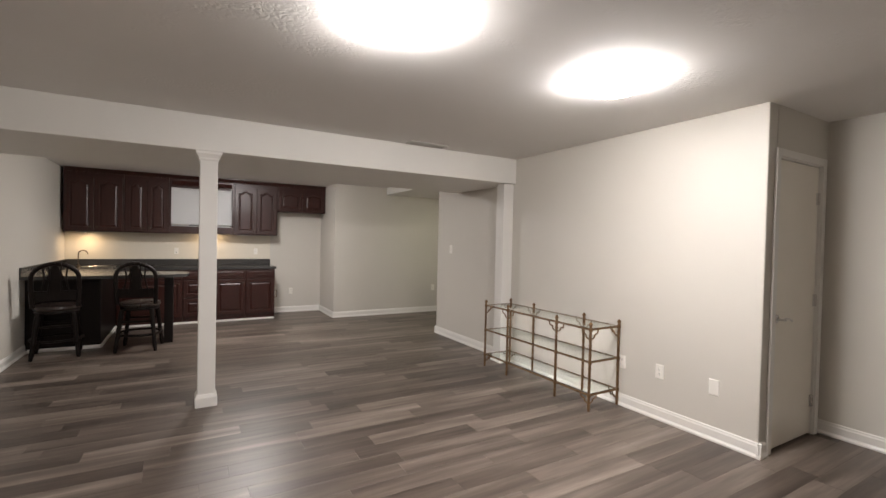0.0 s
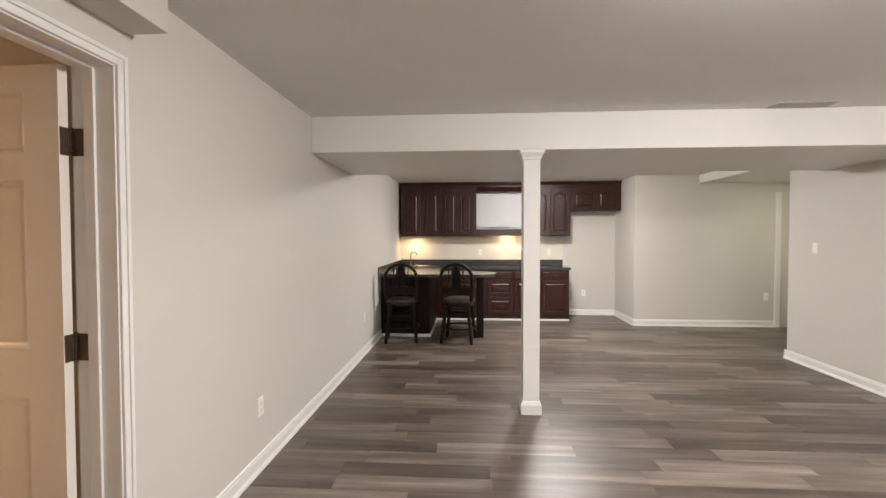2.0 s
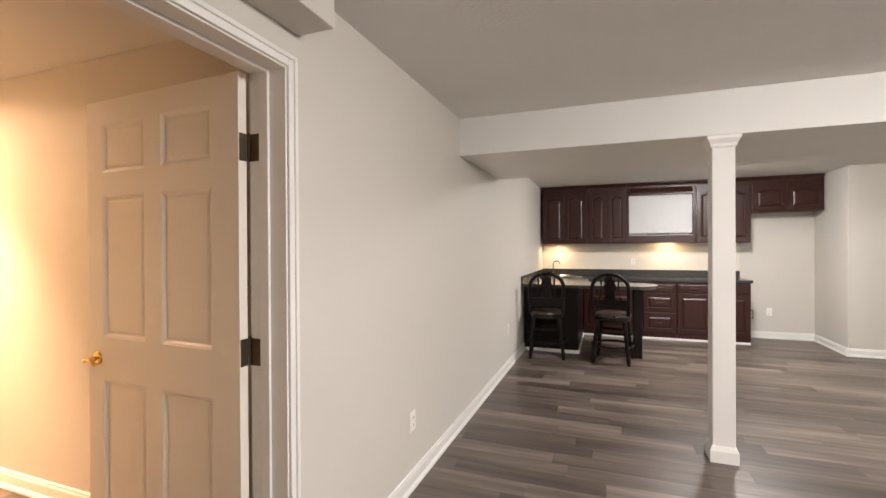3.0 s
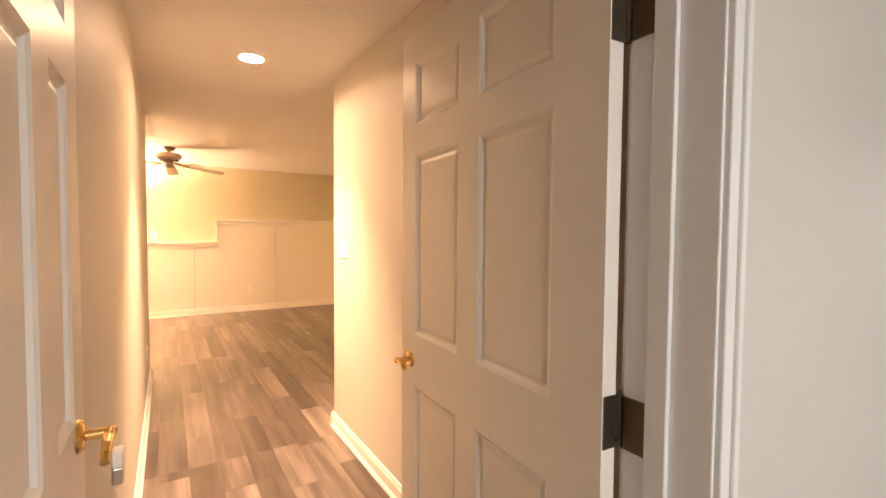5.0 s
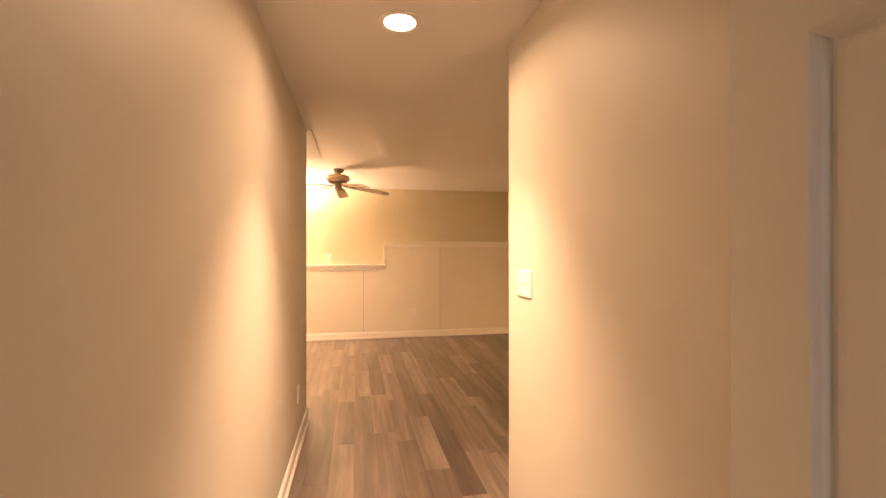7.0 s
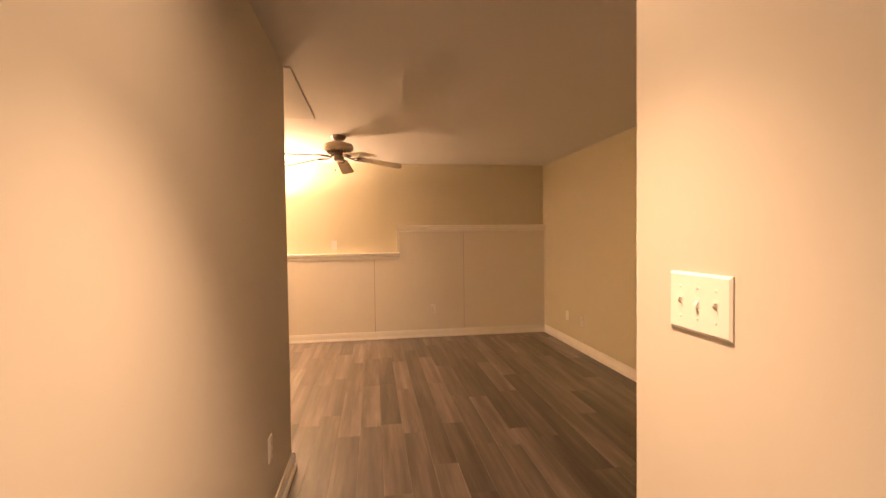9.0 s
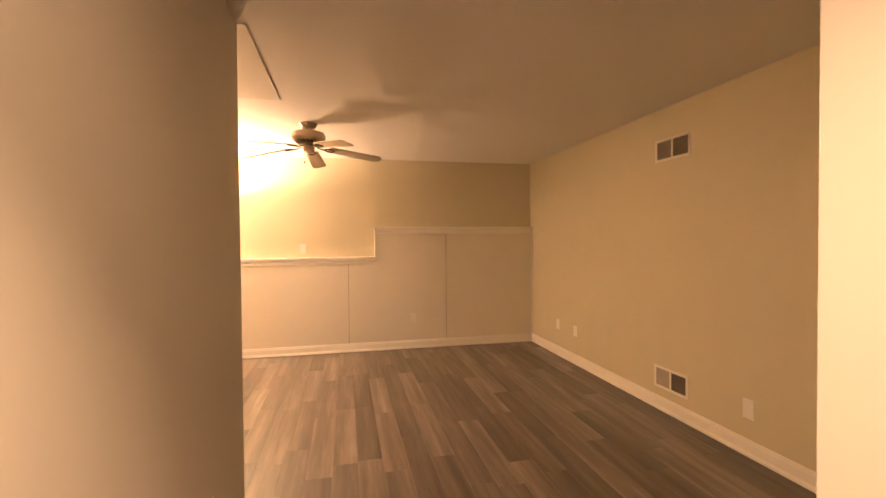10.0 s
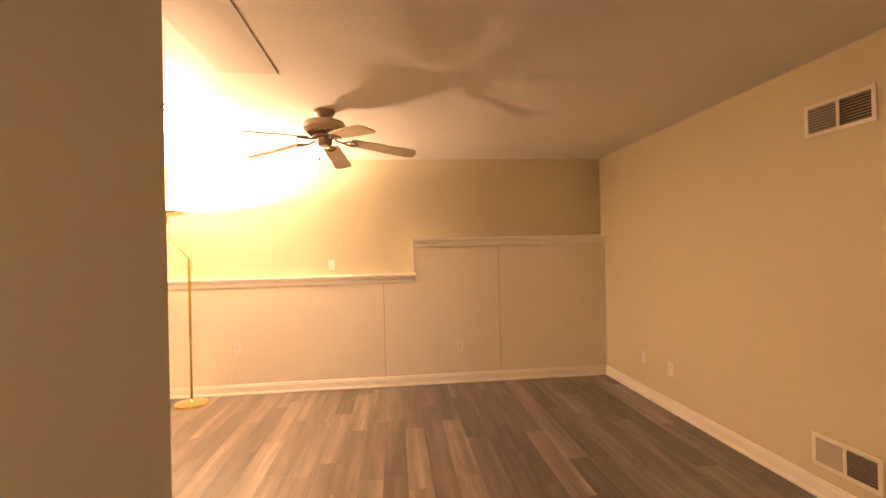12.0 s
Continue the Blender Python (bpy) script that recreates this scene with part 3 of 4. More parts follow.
base_unit(-0.70, -0.245, "drawers", "dark cherry drawer cabinet with three drawers")
base_unit(-0.245, 0.22, "right", "dark cherry base cabinet with a drawer over a door")
base_unit(0.22, 0.69, "left", "dark cherry base cabinet with a drawer over a door")
base_unit(-1.56, -0.70, "right", "dark cherry base cabinet below the worktop")
# near-black wood puts the shade of the backlit bar front into the colour
side_cab = thing("bar_cabinet", pose(0, 0, 0), "dark wood cabinet block below the bar top, blackened further for shade", "cabinet")
part_box("body", (WX + 0.003, -1.562, 7.50, NB - 0.003, 0.03, 0.868), ESPRESSO, side_cab)
part_box("base_trim", (WX + 0.026, -1.55, 7.478, 7.50, 0.0, 0.042), TRIM, side_cab, 0.003, "white base strip")
part_box("base_trim", (-1.562, -1.545, 7.50, BY - 0.008, 0.0, 0.042), TRIM, side_cab, 0.003, "white base strip")

# towel loop on the cabinet's side
ring = thing("towel_loop", pose(0.689, 8.95, 0.42), "dark metal towel loop on the cabinet side", "towel holder")
bm = bmesh.new()
for a, b in (((-0.006, -0.05, 0.06), (0.05, -0.05, 0.06)), ((0.05, -0.05, 0.06), (0.05, -0.05, -0.06)), ((0.05, -0.05, -0.06), (-0.006, -0.05, -0.06))):
    tube(bm, a, b, 0.006, seg=8)
part("loop", bm, BRONZE, ring)

# worktop: back run, return along the wall, rounded bar end
top = thing("worktop", pose(0, 0, 0), "charcoal laminate worktop running round the corner to a rounded bar", "worktop")
bm = bmesh.new()
outline = [(0.71, BY - 0.03), (0.71, NB - 0.002), (WX + 0.002, NB - 0.002), (WX + 0.002, 7.30)]
cx, cy, r = -0.88, 7.62, 0.32
for k in range(0, 19):
    a = radians(-90 + k * 10)
    outline.append((cx + r * math.cos(a) * 0.85, cy + r * math.sin(a)))
outline += [(-1.45, 7.94), (-1.45, BY - 0.03)]
lo = [bm.verts.new((x, y, 0.870)) for x, y in outline]
hi = [bm.verts.new((x, y, 0.910)) for x, y in outline]
for k in range(len(outline)):
    bm.faces.new((lo[k], lo[(k + 1) % len(outline)], hi[(k + 1) % len(outline)], hi[k]))
bm.faces.new(lo), bm.faces.new(hi)
bevel(bm, 0.006)
part("slab", bm, LAMINATE, top)
part_box("upstand", (WX + 0.024, 0.70, NB - 0.024, NB - 0.002, 0.911, 1.012), LAMINATE, top, 0.004)
part_box("upstand", (WX + 0.002, WX + 0.022, 7.30, NB - 0.003, 0.911, 1.012), LAMINATE, top, 0.004)
# the leg takes the same near-black tone in place of shade
bar_leg = thing("bar_support", pose(-0.845, 7.60, 0), "dark wood panel leg below the bar end, blackened further for shade", "support")
part_box("panel", (-0.05, 0.05, -0.14, 0.14, 0.0, 0.869), ESPRESSO, bar_leg, 0.004)

sink = thing("sink", pose(-1.78, 9.08, 0.911), "small steel bar sink set in the corner worktop", "sink")
bm = bmesh.new()
rim = [(0.20, 0.16, 0.0), (0.20, 0.16, 0.006), (0.17, 0.13, 0.007), (0.165, 0.125, 0.002)]
rows = []
for w, d, z in rim:
    rows.append([bm.verts.new((sx * w, sy * d, z)) for sx, sy in ((-1, -1), (1, -1), (1, 1), (-1, 1))])
for p, q in zip(rows, rows[1:]):
    for k in range(4):
        bm.faces.new((p[k], p[(k + 1) % 4], q[(k + 1) % 4], q[k]))
bm.faces.new(rows[-1])
part("rim", bm, STEEL, sink)
faucet = thing("faucet", pose(-2.06, 9.16, 0.911), "dark bronze gooseneck bar faucet behind the sink", "faucet")
bm = bmesh.new()
lathe(bm, [(0.028, 0), (0.028, 0.012), (0.016, 0.022), (0.012, 0.05), (0.010, 0.06)], 16)
part("base", bm, BRONZE, faucet, "", True)
bm = bmesh.new()
pts = [(0, 0, 0.05), (0, 0, 0.19)] + [(0.055 - 0.055 * math.cos(radians(a)), 0, 0.19 + 0.055 * math.sin(radians(a))) for a in range(20, 200, 20)]
for a, b in zip(pts, pts[1:]):
    tube(bm, a, b, 0.009, seg=10)
part("spout", bm, BRONZE, faucet, "", True)
bm = bmesh.new()
tube(bm, (0, -0.01, 0.045), (0.0, -0.07, 0.06), 0.007, 0.005, 10)
part("handle", bm, BRONZE, faucet)
structure("backsplash", [(-2.26, 0.70, NB - 0.006, NB - 0.0, 1.013, 1.444)], SPLASH, "cream painted backsplash")

# under-cabinet pucks
for x in (-1.98, -0.30):
    pk = thing("puck_light", pose(x, 9.22, 1.445 if x < -1 else 1.53), "lit warm puck light below the cabinets", "lamp", "under-cabinet lights")
    bm = bmesh.new()
    lathe(bm, [(0.034, 0.0), (0.036, -0.012), (0.030, -0.016), (0.029, -0.014)], 20)
    part("housing", bm, NICKEL, pk)
    bm = bmesh.new()
    lathe(bm, [(0.029, -0.013), (0.015, -0.016), (0.0, -0.017)], 20)
    part("lens", bm, LIGHT_PUCK, pk, "glowing lens")


# slim light bars below the wall units
for x0, x1, z in ((0.10, 0.36, 1.445), (-0.78, -0.42, 1.529)):
    lb = thing("light_bar", pose((x0 + x1) / 2, 9.18, z), "slim white light bar below the cabinet", "lamp", "under-cabinet bars")
    part_box("bar", (-(x1 - x0) / 2, (x1 - x0) / 2, -0.03, 0.03, -0.018, 0), TRIM, lb, 0.004)


# ---- bar stools ----
def bar_stool(m):
    s = thing("bar_stool", m, "dark wooden bar stool with arched back and leather seat", "bar stool", "stools at the bar")
    seat_z = 0.555
    for sx in (-1, 1):
        for sy in (-1, 1):
            bm = bmesh.new()
            a, b = Vector((sx * 0.205, sy * 0.20, 0)), Vector((sx * 0.15, sy * 0.15, seat_z - 0.05))
            pts = [(0.0, 0.017), (0.12, 0.024), (0.3, 0.019), (0.34, 0.027), (0.4, 0.021), (0.8, 0.029), (1.0, 0.026)]
            for (t0, r0), (t1, r1) in zip(pts, pts[1:]):
                tube(bm, a.lerp(b, t0), a.lerp(b, t1), r0, r1, 10)
            part("leg", bm, ESPRESSO, s)
    bm = bmesh.new()
    hoop = [(0.235 * math.cos(math.pi * k / 14), 0.235 * math.sin(math.pi * k / 14), 0.20) for k in range(29)]
    for a, b in zip(hoop, hoop[1:]):
        tube(bm, a, b, 0.014, seg=8)
    part("foot_ring", bm, ESPRESSO, s, "", True)
    for z, k in ((0.36, 0.172),):
        for a, b in (((-k, -k), (k, -k)), ((k, -k), (k, k)), ((k, k), (-k, k)), ((-k, k), (-k, -k))):
            if z > 0.3 and a[1] != b[1]:
                continue
            bm = bmesh.new()
            tube(bm, (*a, z), (*b, z), 0.015, seg=8)
            part("stretcher", bm, ESPRESSO, s)
    bm = bmesh.new()
    lathe(bm, [(0.0, seat_z - 0.06), (0.19, seat_z - 0.06), (0.205, seat_z - 0.045), (0.20, seat_z - 0.02), (0.0, seat_z - 0.02)], 28)
    part("apron", bm, ESPRESSO, s, "", True)
    bm = bmesh.new()
    lathe(bm, [(0.205, seat_z - 0.019), (0.218, seat_z), (0.21, seat_z + 0.028), (0.16, seat_z + 0.045), (0.0, seat_z + 0.05)], 28)
    part("seat", bm, LEATHER, s, "padded dark leather seat", True)

    def at(u, z):                       # curved back: u across, z up
        return Vector((u, -0.19 + 0.30 * u * u * 2 - (z - seat_z) * 0.12, z))
    # arched hoop
    arc = [(-0.195, seat_z + 0.02), (-0.205, 0.80), (-0.205, 0.90)] + [(-0.205 * math.cos(radians(a)), 0.90 + 0.17 * math.sin(radians(a))) for a in range(15, 180, 15)] + [(0.205, 0.90), (0.205, 0.80), (0.195, seat_z + 0.02)]
    bm = bmesh.new()
    for (u0, z0), (u1, z1) in zip(arc, arc[1:]):
        tube(bm, at(u0, z0), at(u1, z1), 0.023, seg=10)
    part("hoop", bm, ESPRESSO, s, "", True)
    # carved splat and spindles
    for u in (-0.125, -0.062, 0.062, 0.125):
        bm = bmesh.new()
        top_z = 0.90 + 0.17 * math.sqrt(max(0, 1 - (u / 0.205) ** 2)) - 0.005
        zs = [seat_z + 0.19 + k * (top_z - seat_z - 0.19) / 6 for k in range(7)]
        for z0, z1 in zip(zs, zs[1:]):
            tube(bm, at(u * (1 - 0.25 * math.sin((z0 - zs[0]) * 9)), z0), at(u * (1 - 0.25 * math.sin((z1 - zs[0]) * 9)), z1), 0.009, seg=8)
        part("spindle", bm, ESPRESSO, s)
    bm = bmesh.new()
    for k in range(10):
        u0, u1 = -0.195 + k * 0.039, -0.156 + k * 0.039
        for z0, z1 in ((seat_z + 0.10, seat_z + 0.21),):
            a, b, c, d = at(u0, z0), at(u1, z0), at(u1, z1), at(u0, z1)
            o = Vector((0, 0.018, 0))
            vs = [bm.verts.new(v) for v in (a, b, c, d, a + o, b + o, c + o, d + o)]
            for f in ((0, 1, 2, 3), (4, 7, 6, 5), (0, 4, 5, 1), (3, 2, 6, 7), (0, 3, 7, 4), (1, 5, 6, 2)):
                bm.faces.new([vs[i] for i in f])
    bmesh.ops.remove_doubles(bm, verts=bm.verts, dist=1e-4)
    part("cross_rail", bm, ESPRESSO, s)
    bm = bmesh.new()
    zs = [seat_z + 0.19, 0.86, 0.92, 0.99, 1.05]
    ws = [0.045, 0.05, 0.075, 0.045, 0.025]
    for (z0, w0), (z1, w1) in zip(zip(zs, ws), list(zip(zs, ws))[1:]):
        vs = [bm.verts.new(at(u, z) + Vector((0, dy, 0))) for dy in (0, 0.016) for u, z in ((-w0, z0), (w0, z0), (w1, z1), (-w1, z1))]
        for f in ((0, 1, 2, 3), (4, 7, 6, 5), (0, 4, 5, 1), (3, 2, 6, 7), (0, 3, 7, 4), (1, 5, 6, 2)):
            bm.faces.new([vs[i] for i in f])
    part("splat", bm, ESPRESSO, s)
    return s


stool = bar_stool(pose(-1.14, 7.27, 0, 0, 0, -8))
copy_thing(stool, pose(-1.93, 7.27, 0, 0, 0, 6))

# ---- etagere ----
shelf = thing("etagere", pose(2.325, 3.245, 0), "low bamboo-style aged brass shelf with three glass tiers", "shelf unit")
SD, SL, SH = 0.36, 1.515, 0.715
stations = (0.0, 0.40, 1.115, SL)
tiers = (0.135, 0.415, 0.695)
for y in stations:
    for x in (0.0, SD):
        bm = bmesh.new()
        tube(bm, (x, y, 0), (x, y, 0.735), 0.0115, seg=10)
        for z in (0.03, 0.06, 0.20, 0.30, 0.36, 0.48, 0.56, 0.64):
            tube(bm, (x, y, z - 0.006), (x, y, z), 0.0125, 0.0155, 10), tube(bm, (x, y, z), (x, y, z + 0.006), 0.0155, 0.0125, 10)
        for z in tiers:
            tube(bm, (x, y, z - 0.014), (x, y, z + 0.014), 0.0165, seg=10)
        lathe(bm, [(0.0165, 0.73), (0.018, 0.74), (0.012, 0.75), (0.006, 0.758), (0.0, 0.76)], 10, Matrix.Translation((x, y, 0)))
        part("post", bm, RUST, shelf, "", True)
for z in tiers:
    for x in (0.0, SD):
        bm = bmesh.new()
        tube(bm, (x, 0, z), (x, SL, z), 0.0085, seg=8)
        for k in range(1, 12):
            y = SL * k / 12
            tube(bm, (x, y - 0.006, z), (x, y + 0.006, z), 0.0108, seg=8)
        part("rail", bm, RUST, shelf, "", True)
    for y in (0.0, SL):
        bm = bmesh.new()
        tube(bm, (0, y, z), (SD, y, z), 0.0085, seg=8)
        part("rail", bm, RUST, shelf, "", True)
    g = part_box("glass_shelf", (0.011, SD - 0.011, 0.011, SL - 0.011, z + 0.002, z + 0.008), GLASS, shelf, 0, "clear glass shelf")
    g.visible_shadow = False


def bracket(a, d, z, s):
    """A curled fret bracket from a post: d is the way along the rail, s up or down."""
    bm = bmesh.new()
    d = Vector(d)
    p = [(0.0, -0.105), (0.012, -0.085), (0.03, -0.078), (0.045, -0.07), (0.05, -0.05), (0.062, -0.042), (0.085, -0.04), (0.09, -0.022), (0.09, -0.004)]
    pts = [Vector((*a, z)) + d * u + Vector((0, 0, v * s)) for u, v in p]
    for q, w in zip(pts, pts[1:]):
        tube(bm, q, w, 0.006, seg=8)
    part("bracket", bm, RUST, shelf, "", True)


for x in (0.0, SD):
    for y, ways in ((0.0, ((0, 1, 0),)), (0.40, ((0, 1, 0), (0, -1, 0))), (1.115, ((0, 1, 0), (0, -1, 0))), (SL, ((0, -1, 0),))):
        for d in ways:
            bracket((x, y), d, tiers[2], 1)
    for y, d in ((0.0, (0, 1, 0)), (SL, (0, -1, 0))):
        bracket((x, y), d, tiers[0], 0.8)
for y in (0.0, SL):
    for x, d in ((0.0, (1, 0, 0)), (SD, (-1, 0, 0))):
        bracket((x, y), d, tiers[2], 1), bracket((x, y), d, tiers[0], 0.8)


# ---- ceiling lights ----
for x, y, lit in ((0.16, 2.44, LIGHT_MAIN), (1.53, 2.43, LIGHT_MAIN), (0.15, 7.2, LIGHT_KITCHEN)):
    lamp = thing("ceiling_light", pose(x, y, H), "lit round flush ceiling light with opal dome", "ceiling light", "flush ceiling lights")
    bm = bmesh.new()
    lathe(bm, [(0.0, -0.001), (0.175, -0.001), (0.175, -0.006), (0.0, -0.006)], 40)
    part("pan", bm, TRIM, lamp, "", True)
    bm = bmesh.new()
    lathe(bm, [(0.185, -0.002), (0.19, -0.02), (0.182, -0.042), (0.155, -0.066), (0.10, -0.085), (0.045, -0.093), (0.0, -0.095)], 40)
    part("dome", bm, lit, lamp, "glowing opal dome", True)

def recessed(x, y, deep, lens, label):
    can = thing("recessed_light", pose(x, y, H), label, "ceiling light", "recessed lights")
    bm = bmesh.new()
    lathe(bm, [(0.099, -0.0005), (0.099, -0.004), (0.085, -0.008), (0.068, -0.005), (0.067, 0.0), (0.066, deep + 0.009), (0.067, deep + 0.014), (0.075, deep + 0.014)], 36)
    part("trim_ring", bm, TRIM, can, "", True)
    bm = bmesh.new()
    lathe(bm, [(0.066, deep), (0.045, deep - 0.005), (0.0, deep - 0.008)], 32)
    part("lens", bm, lens, can, "glowing lens", True)
    part_box("housing", (-0.075, 0.075, -0.075, 0.075, deep + 0.016, 0.12), TRIM, can)
    return can


hall_can = recessed(-4.79, 2.48, 0.02, LIGHT_CAN, "lit warm recessed ceiling light with white trim ring")
bulb_data = bpy.data.lights.new("bulb", "SPOT")
bulb_data.energy, bulb_data.color, bulb_data.spot_size, bulb_data.spot_blend, bulb_data.shadow_soft_size = BULB, WARM, radians(84), 1.0, 0.05
bulb = new("bulb", bulb_data)
bulb.parent, bulb.location = hall_can, (0, 0, -0.002)

# unseen lamp, added for the yellowish light from the corridor; place and form assumed
corridor_fill = thing("corridor_light", pose(3.62, 7.3, 2.27), "added unseen square light panel in the corridor", "ceiling light")
part_box("pan", (-0.15, 0.15, -0.15, 0.15, -0.012, -0.001), TRIM, corridor_fill, 0.003)
part_box("diffuser", (-0.14, 0.14, -0.14, 0.14, -0.035, -0.012), LIGHT_CORRIDOR_FILL, corridor_fill, 0.006, "glowing diffuser")

# ---- registers, grilles, plates ----
def grille(name, m, w, h, label, mat, slats, split=False):
    """A louvred grille in the local xz plane, facing -y."""
    g = thing(name, m, label, "vent")
    # flat dark sheet stands in for the shade inside an unbuilt duct
    part_box("backing", (-w / 2 + 0.01, w / 2 - 0.01, -0.003, -0.0005, -h / 2 + 0.01, h / 2 - 0.01), DUCT_SHADE, g, 0)
    bm = bmesh.new()
    f = 0.02
    for b in ((-w / 2, w / 2, -0.008, -0.001, h / 2 - f, h / 2), (-w / 2, w / 2, -0.008, -0.001, -h / 2, -h / 2 + f), (-w / 2, -w / 2 + f, -0.008, -0.001, -h / 2 + f, h / 2 - f), (w / 2 - f, w / 2, -0.008, -0.001, -h / 2 + f, h / 2 - f)):
        box(bm, *b)
    if split:
        box(bm, -0.008, 0.008, -0.008, -0.001, -h / 2 + f, h / 2 - f)
    part("frame", bm, mat, g)
    spans = ((-w / 2 + f, -0.008), (0.008, w / 2 - f)) if split else ((-w / 2 + f, w / 2 - f),)
    for k in range(slats):
        z = -h / 2 + f + (k + 0.5) * (h - 2 * f) / slats
        for i, (a, b) in enumerate(spans):
            bm = bmesh.new()
            tilt = 0.0055 if (i == 0 or not split) else -0.002
            vs = [bm.verts.new(p) for p in ((a, -0.0075, z - tilt), (b, -0.0075, z - tilt), (b, -0.003, z + tilt), (a, -0.003, z + tilt), (a, -0.0075, z - tilt - 0.001), (b, -0.0075, z - tilt - 0.001), (b, -0.003, z + tilt - 0.001), (a, -0.003, z + tilt - 0.001))]
            for fc in ((0, 1, 2, 3), (7, 6, 5, 4), (0, 4, 5, 1), (2, 6, 7, 3), (1, 5, 6, 2), (0, 3, 7, 4)):
                bm.faces.new([vs[j] for j in fc])
            part("slat", bm, LOUVRE if split else mat, g, "taupe louvre blade" if split else "")
    return g


grille("wall_grille", pose(-7.365, FN, 2.07), 0.37, 0.175, "white framed air grille high on the wall", GRILLE, 9, True)
grille("wall_grille", pose(-7.38, FN, 0.262), 0.36, 0.175, "white framed air grille low on the wall", GRILLE, 9, True)
grille("ceiling_register", pose(1.46, 4.655, H, 90, 0, 0), 0.42, 0.14, "grey ceiling register beside the beam", GREYVENT, 7)
grille("ceiling_register", pose(-8.3, 1.0, H, 90, 0, 0), 0.36, 0.16, "white ceiling register in the far room", TRIM, 7)


def plate(m, label, kind="outlet", gangs=1, w=0.072, h=0.117):
    """A wall plate in the local xz plane, facing -y."""
    w = w if gangs == 1 else 0.07 + 0.047 * (gangs - 1)
    p = thing("outlet" if kind in ("outlet", "blank") else "light_switch", m, label, "outlet" if kind in ("outlet", "blank") else "switch", "wall plates")
    bm = bmesh.new()
    lo = [bm.verts.new((sx * w / 2, -0.0, sz * h / 2)) for sx, sz in ((-1, -1), (1, -1), (1, 1), (-1, 1))]
    mid = [bm.verts.new((sx * w / 2, -0.003, sz * h / 2)) for sx, sz in ((-1, -1), (1, -1), (1, 1), (-1, 1))]
    hi = [bm.verts.new((sx * (w / 2 - 0.005), -0.0065, sz * (h / 2 - 0.005))) for sx, sz in ((-1, -1), (1, -1), (1, 1), (-1, 1))]
    for a, b in ((lo, mid), (mid, hi)):
        for k in range(4):
            bm.faces.new((a[k], a[(k + 1) % 4], b[(k + 1) % 4], b[k]))
    bm.faces.new(hi), bm.faces.new(lo)
    part("plate", bm, PLATE, p)
    for g in range(gangs):
        x = (g - (gangs - 1) / 2) * 0.047
        if kind == "outlet":
            for z in (-0.0195, 0.0195):
                bm = bmesh.new()
                lathe(bm, [(0.017, 0.0), (0.017, 0.0085), (0.016, 0.009), (0.0, 0.009)], 18, Matrix.Translation((x, 0, z)) @ Matrix.Rotation(radians(90), 4, "X"))
                r = part("receptacle", bm, PLATE, p)
                bm = bmesh.new()
                for dx in (-0.006, 0.006):
                    box(bm, x + dx - 0.001, x + dx + 0.001, -0.0096, -0.0088, z - 0.002, z + 0.007)
                box(bm, x - 0.002, x + 0.002, -0.0096, -0.0088, z - 0.011, z - 0.007)
                part("slots", bm, DARKHOLE, r)
        elif kind == "switch":
            bm = bmesh.new()
            box(bm, x - 0.0055, x + 0.0055, -0.0072, -0.006, -0.0125, 0.0125)
            part("slot", bm, PLATE, p)
            bm = bmesh.new()
            up = 1 if g != 1 else -1
            vs = [bm.verts.new(v) for v in ((x - 0.0036, -0.006, -0.0075), (x + 0.0036, -0.006, -0.0075), (x + 0.0036, -0.006, 0.0075), (x - 0.0036, -0.006, 0.0075),
                                            (x - 0.003, -0.0125, up * 0.0055 - 0.003), (x + 0.003, -0.0125, up * 0.0055 - 0.003), (x + 0.003, -0.0125, up * 0.0055 + 0.003), (x - 0.003, -0.0125, up * 0.0055 + 0.003))]
            for f in ((0, 1, 5, 4), (1, 2, 6, 5), (2, 3, 7, 6), (3, 0, 4, 7), (4, 5, 6, 7)):
                bm.faces.new([vs[i] for i in f])
            part("toggle", bm, PLATE, p)
        for z in ((-0.030, 0.030) if kind == "switch" else ((0.0,) if kind == "outlet" else (-0.04, 0.04))):
            bm = bmesh.new()
            lathe(bm, [(0.003, 0.0), (0.003, 0.0075), (0.0, 0.008)], 8, Matrix.Translation((x, 0, z)) @ Matrix.Rotation(radians(90), 4, "X"))
            part("screw", bm, PLATE, p)
    return p


def on(side, a, z):
    """A pose on a wall: side names the wall."""
    return {"west": pose(WX, a, z, 0, 0, 90), "east": pose(EX, a, z, 0, 0, -90), "back": pose(a, NB, z), "hall_n": pose(a, HR, z), "hall_s": pose(a, HL, z, 0, 0, 180),
            "far_w": pose(FX, a, z, 0, 0, 90), "far_up": pose(FX - 0.06, a, z, 0, 0, 90), "far_n": pose(a, FN, z), "corr": pose(a, 8.46, z)}[side]


plate(on("west", 3.84, 0.385), "ivory wall outlet above the baseboard")
plate(on("west", 6.5, 0.45), "ivory wall outlet near the bar")
plate(on("east", 2.86, 0.392), "ivory wall outlet beside the shelf")
plate(on("east", 2.43, 0.392), "ivory wall outlet near the corner", "blank")
plate(on("east", 3.22, 0.385), "ivory wall outlet behind the shelf")
plate(on("east", 6.2, 1.30), "ivory light switch near the corridor", "switch")
plate(on("back", 1.08, 0.40), "ivory wall outlet in the refrigerator space")
plate(on("back", -0.8, 1.15), "ivory outlet on the backsplash")
plate(on("back", 0.45, 1.15), "ivory outlet on the backsplash")
plate(on("corr", 3.66, 0.48), "ivory wall outlet in the corridor")
